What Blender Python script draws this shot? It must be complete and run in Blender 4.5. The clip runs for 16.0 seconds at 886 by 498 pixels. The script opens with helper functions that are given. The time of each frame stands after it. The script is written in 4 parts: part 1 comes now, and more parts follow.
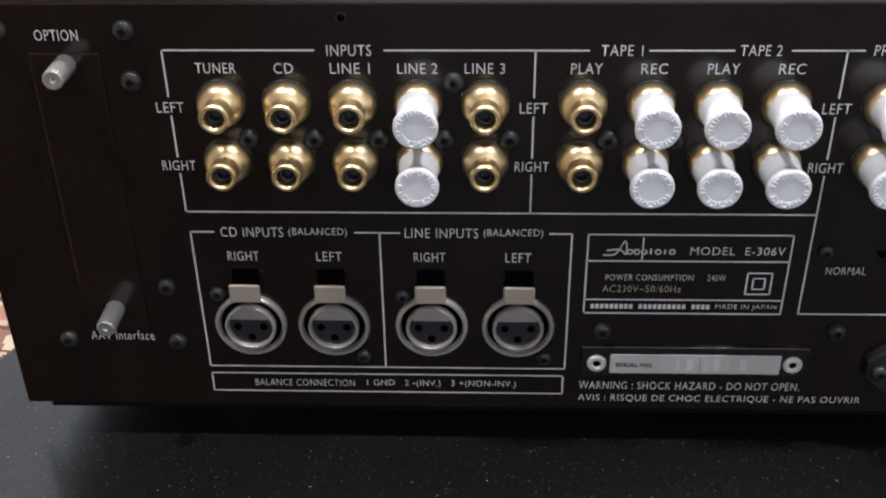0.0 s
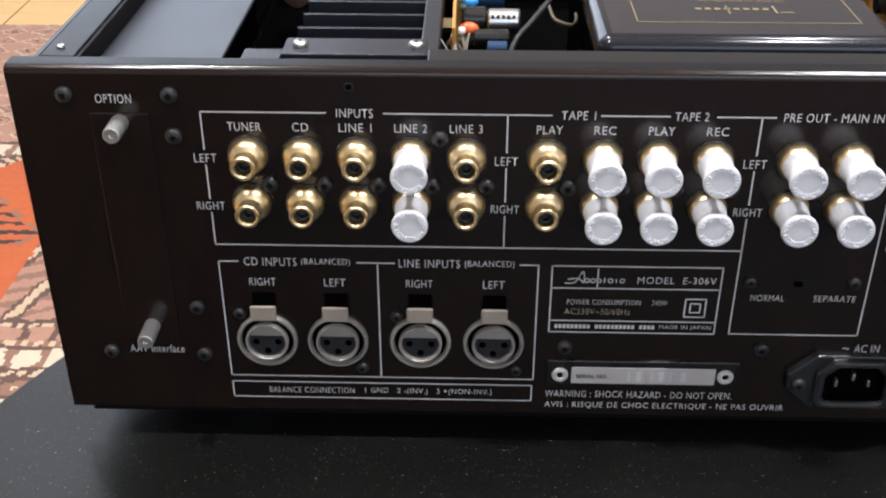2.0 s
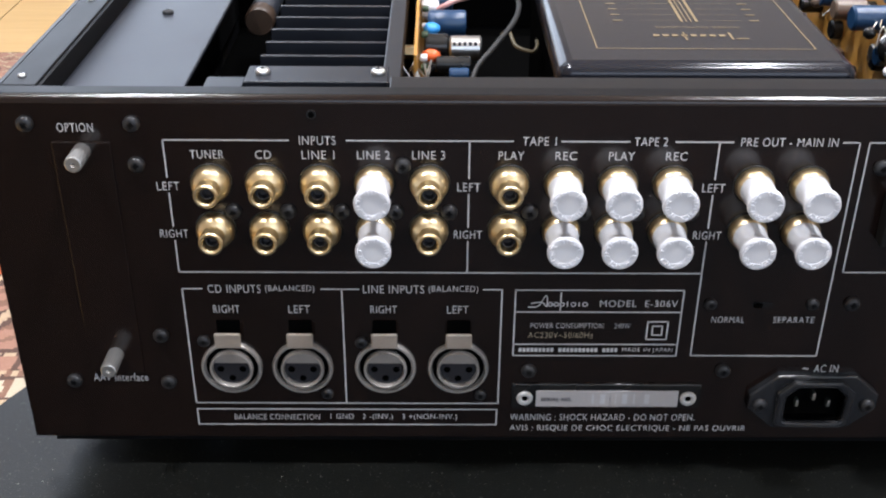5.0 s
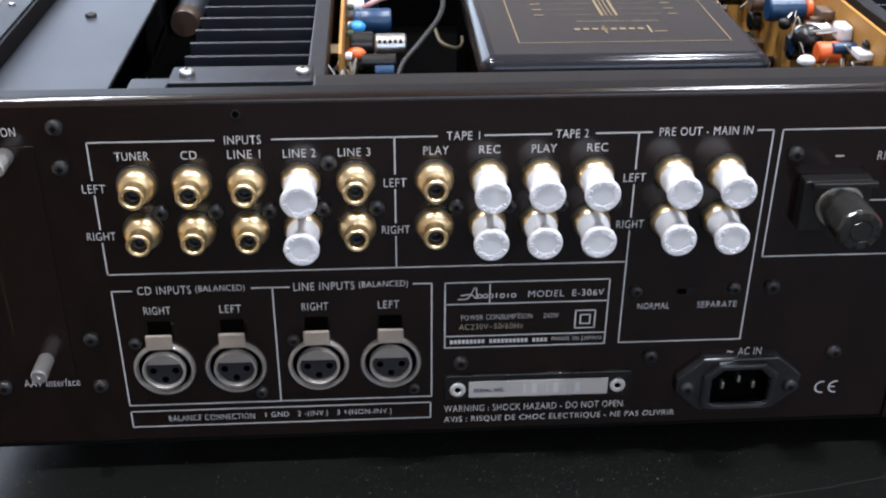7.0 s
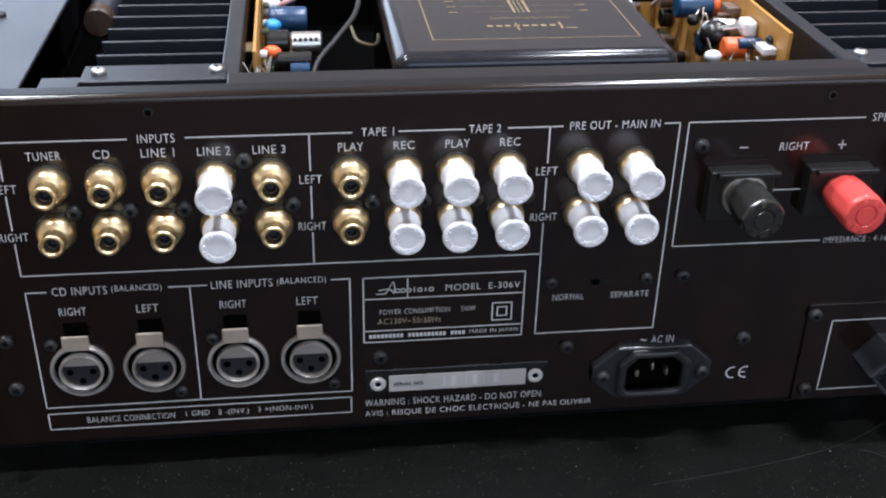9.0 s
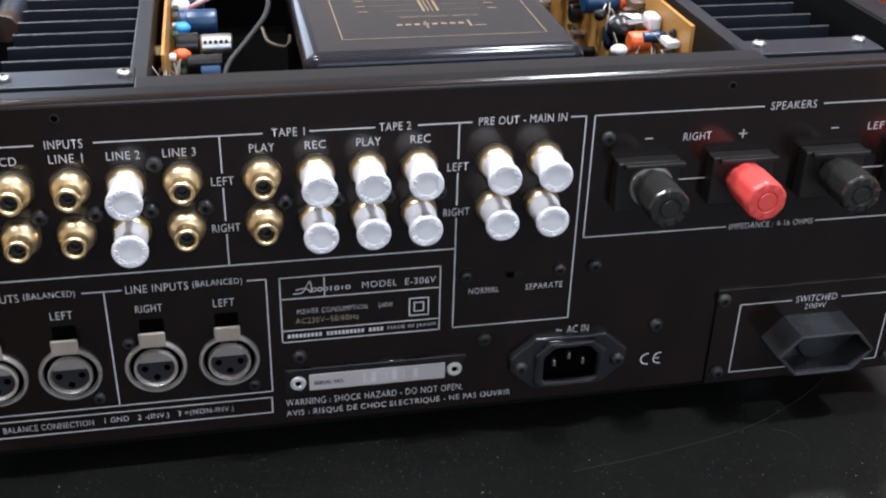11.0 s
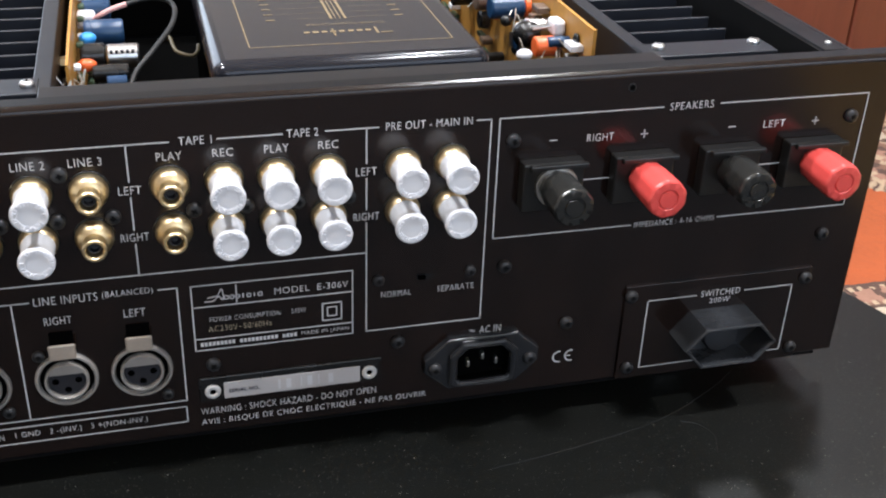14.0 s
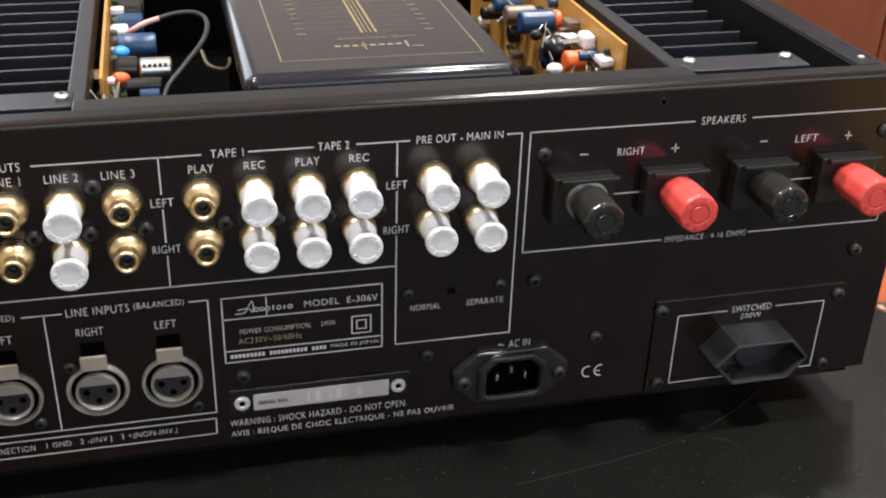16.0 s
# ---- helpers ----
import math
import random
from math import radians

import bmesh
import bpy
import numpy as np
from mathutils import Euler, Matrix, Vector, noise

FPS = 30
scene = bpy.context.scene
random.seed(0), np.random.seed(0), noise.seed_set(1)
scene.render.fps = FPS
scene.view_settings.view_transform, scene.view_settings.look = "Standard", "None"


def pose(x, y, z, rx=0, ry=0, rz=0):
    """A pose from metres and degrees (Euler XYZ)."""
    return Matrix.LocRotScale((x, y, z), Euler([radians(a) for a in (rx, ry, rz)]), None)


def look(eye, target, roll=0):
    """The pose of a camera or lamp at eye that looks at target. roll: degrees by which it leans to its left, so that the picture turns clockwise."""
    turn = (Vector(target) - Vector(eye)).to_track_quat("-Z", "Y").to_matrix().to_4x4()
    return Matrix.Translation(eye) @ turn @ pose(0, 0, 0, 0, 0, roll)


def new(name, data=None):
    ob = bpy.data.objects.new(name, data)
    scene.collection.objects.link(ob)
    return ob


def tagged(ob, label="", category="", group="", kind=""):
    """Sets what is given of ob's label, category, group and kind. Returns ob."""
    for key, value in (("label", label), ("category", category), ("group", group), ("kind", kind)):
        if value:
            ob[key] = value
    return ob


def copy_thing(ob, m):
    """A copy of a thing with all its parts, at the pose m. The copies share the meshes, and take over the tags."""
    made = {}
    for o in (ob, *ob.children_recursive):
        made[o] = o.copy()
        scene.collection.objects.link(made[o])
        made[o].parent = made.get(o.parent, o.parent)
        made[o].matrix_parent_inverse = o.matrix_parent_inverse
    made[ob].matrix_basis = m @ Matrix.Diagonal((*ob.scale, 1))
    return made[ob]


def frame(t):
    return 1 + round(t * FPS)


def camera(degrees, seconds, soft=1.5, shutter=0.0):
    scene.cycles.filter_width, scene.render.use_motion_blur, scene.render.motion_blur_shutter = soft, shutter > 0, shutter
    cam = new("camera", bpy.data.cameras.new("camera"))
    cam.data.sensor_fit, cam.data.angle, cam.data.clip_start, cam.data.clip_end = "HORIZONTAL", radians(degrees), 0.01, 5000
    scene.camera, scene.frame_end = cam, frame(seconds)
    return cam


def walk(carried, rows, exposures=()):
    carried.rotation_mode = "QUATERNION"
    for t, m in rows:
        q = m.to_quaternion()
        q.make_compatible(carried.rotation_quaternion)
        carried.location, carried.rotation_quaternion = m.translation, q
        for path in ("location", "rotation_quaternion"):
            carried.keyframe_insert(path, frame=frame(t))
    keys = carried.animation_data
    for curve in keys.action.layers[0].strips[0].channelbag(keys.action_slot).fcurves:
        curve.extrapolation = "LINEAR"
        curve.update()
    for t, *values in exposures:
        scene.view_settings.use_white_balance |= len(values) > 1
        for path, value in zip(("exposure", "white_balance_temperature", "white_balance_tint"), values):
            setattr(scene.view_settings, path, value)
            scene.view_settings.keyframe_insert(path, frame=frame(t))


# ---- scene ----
cam = camera(43.38, 16.0, soft=2.1)
# seconds, x, y, z, yaw, pitch, roll
ROWS = [
    (0, -0.0820, -0.2850, 0.2550, 2.29, -32.00, -0.83),
    (0.5, -0.0807, -0.3056, 0.2667, 2.41, -31.62, -0.85),
    (1, -0.0812, -0.3255, 0.2811, 2.26, -31.58, -0.42),
    (1.5, -0.0805, -0.3382, 0.2883, 1.86, -31.18, -0.24),
    (2, -0.0800, -0.3395, 0.2899, 1.51, -30.66, 0.01),
    (2.5, -0.0808, -0.3408, 0.2902, 1.17, -29.75, 0.33),
    (3, -0.0809, -0.3401, 0.2911, 0.91, -29.51, 0.44),
    (5.5, -0.0774, -0.3422, 0.2916, -1.14, -29.39, 0.58),
    (6, -0.0757, -0.3444, 0.2922, -2.02, -29.36, 0.67),
    (6.5, -0.0741, -0.3444, 0.2919, -2.85, -29.34, 0.24),
    (7, -0.0734, -0.3462, 0.2921, -3.74, -29.41, 0.41),
    (7.5, -0.0723, -0.3464, 0.2927, -4.80, -29.56, 0.54),
    (8, -0.0708, -0.3491, 0.2926, -6.25, -29.48, 0.96),
    (8.5, -0.0697, -0.3505, 0.2929, -7.11, -29.45, 1.25),
    (9, -0.0689, -0.3513, 0.2931, -7.84, -29.41, 1.42),
    (11.5, -0.0626, -0.3586, 0.2945, -12.88, -29.26, 1.79),
    (12, -0.0618, -0.3607, 0.2945, -13.68, -29.06, 2.03),
    (12.5, -0.0612, -0.3616, 0.2950, -14.37, -28.99, 2.23),
    (13, -0.0608, -0.3622, 0.2955, -15.07, -28.94, 2.38),
    (13.5, -0.0595, -0.3627, 0.2954, -15.60, -28.88, 2.21),
    (14, -0.0592, -0.3630, 0.2955, -16.22, -28.80, 2.29),
    (14.5, -0.0596, -0.3631, 0.2956, -16.57, -28.74, 2.45),
    (15, -0.0601, -0.3640, 0.2960, -16.33, -28.55, 2.48),
    (15.5, -0.0600, -0.3638, 0.2953, -15.36, -28.29, 2.14),
    (16, -0.0607, -0.3626, 0.2951, -14.69, -28.11, 1.87),
]
walk(cam, [(t, look((x, y, z), (x - math.sin(radians(w)) * math.cos(radians(p)), y + math.cos(radians(w)) * math.cos(radians(p)), z + math.sin(radians(p))), r)) for t, x, y, z, w, p, r in ROWS], [(0, -0.1, 6250, 12), (0.7, -0.07, 6250, 12), (1.8, 0.1, 6250, 12), (5.5, 0.13, 6050, 12), (9, 0.15, 5850, 12), (12.5, 0.2, 6000, 12), (14.5, 0.22, 6250, 10), (16, 0.22, 6650, 10)])

# ---- world and light ----
WORLD_STRENGTH = 0.06
world = bpy.data.worlds.new("sky")
scene.world = world
world.use_nodes = True
wn = world.node_tree
sky = wn.nodes.new("ShaderNodeTexSky")
sky.sky_type, sky.sun_disc = "NISHITA", False
sky.sun_elevation, sky.sun_rotation = radians(35), radians(-40)
wn.links.new(sky.outputs[0], wn.nodes["Background"].inputs[0])
wn.nodes["Background"].inputs[1].default_value = WORLD_STRENGTH
scene.view_settings.exposure = 0.0

FLOOR_Z, CEILING_Z = -0.42, 2.0
ROOM = (-2.6, 2.4, -2.4, 2.6)          # x0, x1, y0, y1


def area_light(name, eye, target, w, h, power, color):
    lamp = bpy.data.lights.new(name, "AREA")
    lamp.shape, lamp.size, lamp.size_y, lamp.energy, lamp.color = "RECTANGLE", w, h, power, color
    ob = new(name, lamp)
    ob.matrix_world = look(eye, target)
    return ob


DAY, LAMP = (0.82, 0.9, 1.0), (1.0, 0.985, 0.975)
area_light("window_light_back", (-1.2, 2.5, 0.95), (-1.0, 0, 0.2), 1.3, 1.2, 15, DAY)
area_light("window_light_corner", (1.95, 2.5, 1.45), (0.2, 0.1, 0), 0.7, 0.85, 6, DAY)
area_light("window_light_front", (0.75, -2.3, 1.15), (0.1, 0, 0.2), 2.8, 1.3, 26, DAY)
SKYLIGHT = (-1.6, 1.75, 1.6, 1.4)          # x, y, width, depth
area_light("skylight_light", (-1.6, 1.75, CEILING_Z + 0.06), (-1.5, 1.6, 0), 1.6, 1.4, 11, DAY)
DOWNLIGHTS = ((-0.72, -0.3, 22), (0.62, -0.3, 25), (-0.66, 0.7, 26), (0.69, 0.7, 27))          # x, y, watts
for lx, ly, watts in DOWNLIGHTS:
    spot = area_light("downlight", (lx, ly, CEILING_Z - 0.03), (0.7 * lx, 0.7 * ly, 0), 0.12, 0.12, watts, LAMP)
    spot.data.shape = "DISK"


# ---- materials ----
def material(name, color, rough=0.5, metal=0.0, grain=0.0, grain_scale=400.0, stain=0.0, stain_scale=30.0, bump=0.0, coat=0.0, tint=None):
    """Principled surface: fine grain and broad stains vary the colour and the gloss, bump gives relief."""
    m = bpy.data.materials.new(name)
    m.use_nodes = True
    nt = m.node_tree
    b = nt.nodes["Principled BSDF"]
    b.inputs["Base Color"].default_value = (*color, 1)
    b.inputs["Roughness"].default_value, b.inputs["Metallic"].default_value = rough, metal
    b.inputs["Coat Weight"].default_value = coat
    if grain or stain or bump:
        co = nt.nodes.new("ShaderNodeTexCoord")
        fine, broad = nt.nodes.new("ShaderNodeTexNoise"), nt.nodes.new("ShaderNodeTexNoise")
        fine.inputs["Scale"].default_value, broad.inputs["Scale"].default_value = grain_scale, stain_scale
        fine.inputs["Detail"].default_value, broad.inputs["Detail"].default_value = 4, 5
        for n in (fine, broad):
            nt.links.new(co.outputs["Object"], n.inputs["Vector"])
        mix = nt.nodes.new("ShaderNodeMix")
        mix.data_type = "RGBA"
        lo, hi = tint or tuple(c * (1 - grain) for c in color), tuple(min(1, c * (1 + grain)) for c in color)
        mix.inputs["A"].default_value, mix.inputs["B"].default_value = (*lo, 1), (*hi, 1)
        nt.links.new(fine.outputs["Fac"], mix.inputs["Factor"])
        mix2 = nt.nodes.new("ShaderNodeMix")
        mix2.data_type, mix2.blend_type = "RGBA", "MULTIPLY"
        mix2.inputs["Factor"].default_value = stain
        nt.links.new(mix.outputs["Result"], mix2.inputs["A"])
        nt.links.new(broad.outputs["Fac"], mix2.inputs["B"])
        nt.links.new(mix2.outputs["Result"], b.inputs["Base Color"])
        ramp = nt.nodes.new("ShaderNodeMapRange")
        ramp.inputs["To Min"].default_value, ramp.inputs["To Max"].default_value = max(0.02, rough - 0.08), min(1, rough + 0.08)
        nt.links.new(broad.outputs["Fac"], ramp.inputs["Value"])
        nt.links.new(ramp.outputs["Result"], b.inputs["Roughness"])
        if bump:
            bu = nt.nodes.new("ShaderNodeBump")
            bu.inputs["Strength"].default_value, bu.inputs["Distance"].default_value = bump, 0.0004
            nt.links.new(fine.outputs["Fac"], bu.inputs["Height"])
            nt.links.new(bu.outputs["Normal"], b.inputs["Normal"])
    return m


def dusty_black(name):
    """Matt black board with pale dust specks of two sizes."""
    m = material(name, (0.0062, 0.0067, 0.0059), 0.36, grain=0.5, grain_scale=1400, stain=0.4, stain_scale=9, bump=0.25)
    nt = m.node_tree
    b = nt.nodes["Principled BSDF"]
    base = b.inputs["Base Color"].links[0].from_socket
    co = nt.nodes.new("ShaderNodeTexCoord")
    for scale, size, pale in ((620, 0.15, 0.05), (300, 0.085, 0.1), (130, 0.04, 0.22)):
        v, lt, mx = nt.nodes.new("ShaderNodeTexVoronoi"), nt.nodes.new("ShaderNodeMath"), nt.nodes.new("ShaderNodeMix")
        v.inputs["Scale"].default_value = scale
        lt.operation, lt.inputs[1].default_value = "LESS_THAN", size
        mx.data_type = "RGBA"
        mx.inputs["B"].default_value = (pale, pale, 0.85 * pale, 1)
        nt.links.new(co.outputs["Object"], v.inputs["Vector"])
        nt.links.new(v.outputs["Distance"], lt.inputs[0])
        nt.links.new(lt.outputs[0], mx.inputs["Factor"])
        nt.links.new(base, mx.inputs["A"])
        base = mx.outputs["Result"]
    nt.links.new(base, b.inputs["Base Color"])
    b.inputs["Specular IOR Level"].default_value = 0.32
    return m


def wood(name, color, dark, scale, rough):
    m = bpy.data.materials.new(name)
    m.use_nodes = True
    nt = m.node_tree
    b = nt.nodes["Principled BSDF"]
    co, mp, n, mx = (nt.nodes.new(k) for k in ("ShaderNodeTexCoord", "ShaderNodeMapping", "ShaderNodeTexNoise", "ShaderNodeMix"))
    mp.inputs["Scale"].default_value = scale
    n.inputs["Scale"].default_value, n.inputs["Detail"].default_value, n.inputs["Distortion"].default_value = 6, 8, 1.2
    mx.data_type = "RGBA"
    mx.inputs["A"].default_value, mx.inputs["B"].default_value = (*color, 1), (*dark, 1)
    nt.links.new(co.outputs["Object"], mp.inputs["Vector"])
    nt.links.new(mp.outputs["Vector"], n.inputs["Vector"])
    nt.links.new(n.outputs["Fac"], mx.inputs["Factor"])
    nt.links.new(mx.outputs["Result"], b.inputs["Base Color"])
    b.inputs["Roughness"].default_value = rough
    return m


PANEL = material("black_lacquered_steel", (0.0122, 0.0069, 0.0056), 0.17, grain=0.25, grain_scale=1500, stain=0.25, stain_scale=14)
LIP = material("satin_black_steel", (0.014, 0.014, 0.016), 0.34, grain=0.2, grain_scale=900, stain=0.2, stain_scale=20, bump=0.03)
INSIDE = material("matt_black_steel", (0.005, 0.005, 0.0055), 0.55, grain=0.2, grain_scale=600, stain=0.4, stain_scale=20)
SLATE = material("blue_grey_steel", (0.036, 0.041, 0.053), 0.42, metal=0.2, grain=0.06, grain_scale=700, stain=0.3, stain_scale=18, bump=0.02)
ANODISED = material("black_anodised_aluminium", (0.013, 0.0155, 0.0225), 0.4, metal=0.2, grain=0.2, grain_scale=800, stain=0.3, stain_scale=30)
PRINT = material("white_screen_print", (0.6, 0.6, 0.62), 0.6, grain=0.12, grain_scale=1200, stain=0.15, stain_scale=60)
GOLDPRINT = material("gold_screen_print", (0.27, 0.205, 0.115), 0.45, metal=0.4, grain=0.1, grain_scale=900)
GOLD = material("gold_plating", (0.88, 0.71, 0.43), 0.36, metal=1.0, grain=0.08, grain_scale=500, stain=0.2, stain_scale=120, bump=0.02)
BLACKP = material("black_plastic", (0.01, 0.0098, 0.0098), 0.27, grain=0.2, grain_scale=900, stain=0.2, stain_scale=60, bump=0.04)
# near-black without gloss: shade of holes and the case inside, put into the colour
SHADE_BLACK = material("shade_black", (0.002, 0.002, 0.002), 0.6, grain=0.2)
for dull, level in ((SHADE_BLACK, 0.0), (INSIDE, 0.1), (PANEL, 0.4), (LIP, 0.2)):
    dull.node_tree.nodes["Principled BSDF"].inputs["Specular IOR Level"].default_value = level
GREYP = material("dark_grey_plastic", (0.031, 0.033, 0.037), 0.22, grain=0.15, grain_scale=800, stain=0.25, stain_scale=70, bump=0.06)
WHITEP = material("milky_white_plastic", (0.76, 0.765, 0.8), 0.4, grain=0.03, grain_scale=300, stain=0.06, stain_scale=90)
WHITEP.node_tree.nodes["Principled BSDF"].inputs["Subsurface Weight"].default_value = 0.25
WHITEP.node_tree.nodes["Principled BSDF"].inputs["Subsurface Radius"].default_value = (0.002, 0.002, 0.002)
REDP = material("red_plastic", (0.74, 0.085, 0.075), 0.24, grain=0.08, grain_scale=500, stain=0.15, stain_scale=80)
NICKEL = material("satin_nickel", (0.66, 0.63, 0.58), 0.33, metal=1.0, grain=0.1, grain_scale=600, stain=0.25, stain_scale=150, bump=0.03)
STEEL = material("bright_steel", (0.7, 0.7, 0.7), 0.3, metal=1.0, grain=0.1, grain_scale=900, stain=0.2, stain_scale=200, bump=0.03)
SCREW = material("black_oxide_steel", (0.034, 0.034, 0.036), 0.36, metal=0.35, grain=0.2, grain_scale=900, stain=0.2, stain_scale=200)
ALU = material("turned_aluminium", (0.64, 0.63, 0.61), 0.32, metal=0.85, grain=0.1, grain_scale=900, stain=0.2, stain_scale=200, bump=0.03)
GRIPP = material("glossy_black_plastic", (0.02, 0.0195, 0.018), 0.2, grain=0.2, grain_scale=900, stain=0.2, stain_scale=60, bump=0.03)
INLETP = material("smoky_black_plastic", (0.02, 0.0205, 0.023), 0.2, grain=0.15, grain_scale=800, stain=0.3, stain_scale=70, bump=0.06)
TERM = material("worn_black_plastic", (0.013, 0.012, 0.011), 0.33, grain=0.2, grain_scale=900, stain=0.25, stain_scale=60, bump=0.04)
INSERTP = material("dull_black_plastic", (0.024, 0.024, 0.029), 0.3, grain=0.2, grain_scale=900, stain=0.2, stain_scale=60)
TIN = material("dull_tin_plate", (0.58, 0.545, 0.51), 0.37, metal=0.6, grain=0.1, grain_scale=700, stain=0.3, stain_scale=200)
TABMETAL = material("warm_tin_plate", (0.58, 0.5, 0.42), 0.36, metal=0.45, grain=0.1, grain_scale=700, stain=0.25, stain_scale=150)
EYELET = material("bright_eyelet", (0.78, 0.77, 0.76), 0.4, metal=0.4, grain=0.08, grain_scale=900, stain=0.2, stain_scale=200)
YELLOWPRINT = material("faded_yellow_print", (0.34, 0.3, 0.22), 0.6, grain=0.12, grain_scale=1200)
LABEL = material("grey_label_paper", (0.5, 0.48, 0.48), 0.5, grain=0.05, grain_scale=700, stain=0.15, stain_scale=90)
INK = material("dark_ink", (0.04, 0.04, 0.05), 0.6, grain=0.1)
PCB = material("amber_circuit_board", (0.5, 0.25, 0.05), 0.45, grain=0.2, grain_scale=300, stain=0.3, stain_scale=60)
GREEN = material("green_circuit_board", (0.05, 0.09, 0.05), 0.45, grain=0.3, grain_scale=300, stain=0.3, stain_scale=60)
BLUE = material("blue_sleeve", (0.015, 0.05, 0.12), 0.3, grain=0.1, grain_scale=300, stain=0.2, stain_scale=80)
LBLUE = material("pale_blue_resin", (0.04, 0.28, 0.7), 0.4, grain=0.1, grain_scale=300)
ORANGE = material("orange_resin", (0.75, 0.13, 0.03), 0.35, grain=0.1, grain_scale=300)
BROWN = material("brown_sleeve", (0.16, 0.11, 0.08), 0.35, grain=0.1, grain_scale=300, stain=0.3, stain_scale=60)
UMBER = material("umber_sleeve", (0.055, 0.035, 0.024), 0.4, grain=0.1, grain_scale=300, stain=0.3, stain_scale=60)
OLIVE = material("olive_brown_wire", (0.09, 0.072, 0.04), 0.4, grain=0.1, grain_scale=300)
GLOSS = material("gloss_black_enamel", (0.017, 0.018, 0.025), 0.17, metal=0.25, grain=0.2, grain_scale=700, stain=0.2, stain_scale=25)
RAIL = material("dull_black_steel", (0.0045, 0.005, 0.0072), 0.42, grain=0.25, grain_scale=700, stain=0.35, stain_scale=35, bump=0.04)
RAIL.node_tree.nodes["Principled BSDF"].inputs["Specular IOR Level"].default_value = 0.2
CABLE = material("black_rubber_cable", (0.008, 0.008, 0.008), 0.6, grain=0.2)
PINK = material("pink_cable", (0.65, 0.35, 0.33), 0.5, grain=0.1)
TABLE = dusty_black("black_tabletop")
SCRATCH = material("pale_scratch", (0.006, 0.006, 0.0055), 0.55, grain=0.4, grain_scale=300)
WALL = material("warm_white_wall", (0.55, 0.53, 0.5), 0.8, grain=0.04, grain_scale=60, stain=0.08, stain_scale=2)
CEIL = material("white_ceiling_paint", (0.8, 0.79, 0.76), 0.85, grain=0.03, grain_scale=60, stain=0.05, stain_scale=2)
FLOOR = wood("pale_oak", (0.75, 0.5, 0.22), (0.55, 0.33, 0.12), (1, 9, 1), 0.35)
CHERRY = wood("red_cherry_wood", (0.18, 0.05, 0.027), (0.115, 0.029, 0.016), (8, 8, 1), 0.35)
FRAME = material("white_window_paint", (0.78, 0.78, 0.76), 0.45, grain=0.04, grain_scale=80)


# ---- building helpers ----
def mesh_of(bm, name, mats, smooth=None, flat_area=1e-3):
    """Turns a bmesh into mesh data. smooth: the angle under which edges are smoothed."""
    bmesh.ops.recalc_face_normals(bm, faces=bm.faces)
    if smooth is not None:
        for f in bm.faces:
            f.smooth = f.calc_area() < flat_area
        for e in bm.edges:
            e.smooth = len(e.link_faces) == 2 and e.calc_face_angle(3.2) < radians(smooth)
    me = bpy.data.meshes.new(name)
    bm.to_mesh(me)
    bm.free()
    for m in mats if isinstance(mats, (list, tuple)) else [mats]:
        me.materials.append(m)
    return me


WHERE = {}


def thing(name, at, label, category, group=""):
    ob = new(name)
    ob.location = at
    WHERE[ob.name] = Matrix.Translation(at)
    return tagged(ob, label, category, group)


def put(name, me, parent, at=(0, 0, 0), label="", turn=None):
    """Links mesh data as one part under a thing or a part; at is in the world."""
    ob = new(name, me)
    m = Matrix.Translation(at) @ (turn or Matrix())
    WHERE[ob.name] = m
    if parent:
        ob.parent = parent
        ob.matrix_parent_inverse = WHERE[parent.name].inverted()
    ob.matrix_basis = m
    return tagged(ob, label)


def part(name, bm, mat, parent, label="", smooth=None, at=(0, 0, 0)):
    return put(name, mesh_of(bm, name, mat, smooth), parent, at, label)


def box(x0, x1, y0, y1, z0, z1, bevel=0.0, segs=2, bm=None):
    bm = bm or bmesh.new()
    made = bmesh.ops.create_cube(bm, size=1.0, matrix=Matrix.Translation(((x0 + x1) / 2, (y0 + y1) / 2, (z0 + z1) / 2)) @ Matrix.Diagonal((x1 - x0, y1 - y0, z1 - z0, 1)))
    if bevel:
        edges = list({e for v in made["verts"] for e in v.link_edges})
        bmesh.ops.bevel(bm, geom=edges, offset=bevel, segments=segs, affect="EDGES", profile=0.5)
    return bm


def lathe(profile, segs=32, at=(0, 0, 0), axis="y", bm=None, flat=0, press=0.018):
    """Turns (radius, depth) pairs about an axis; depth goes towards -y, +x or +z. flat: flutes pressed in, that many."""
    bm = bm or bmesh.new()
    rings = []
    for r, d in profile:
        ring = []
        for i in range(segs):
            a = 2 * math.pi * i / segs
            k = r if not flat else r * (1 - press * (1 + math.cos(flat * a)))
            u, v = k * math.cos(a), k * math.sin(a)
            p = {"y": (u, -d, v), "x": (d, u, v), "z": (u, v, d)}[axis]
            ring.append(bm.verts.new((p[0] + at[0], p[1] + at[1], p[2] + at[2])))
        rings.append(ring)
    for a, b in zip(rings, rings[1:]):
        for i in range(segs):
            bm.faces.new((a[i], a[(i + 1) % segs], b[(i + 1) % segs], b[i]))
    for ring in (rings[0], rings[-1]):
        bm.faces.new(ring)
    return bm


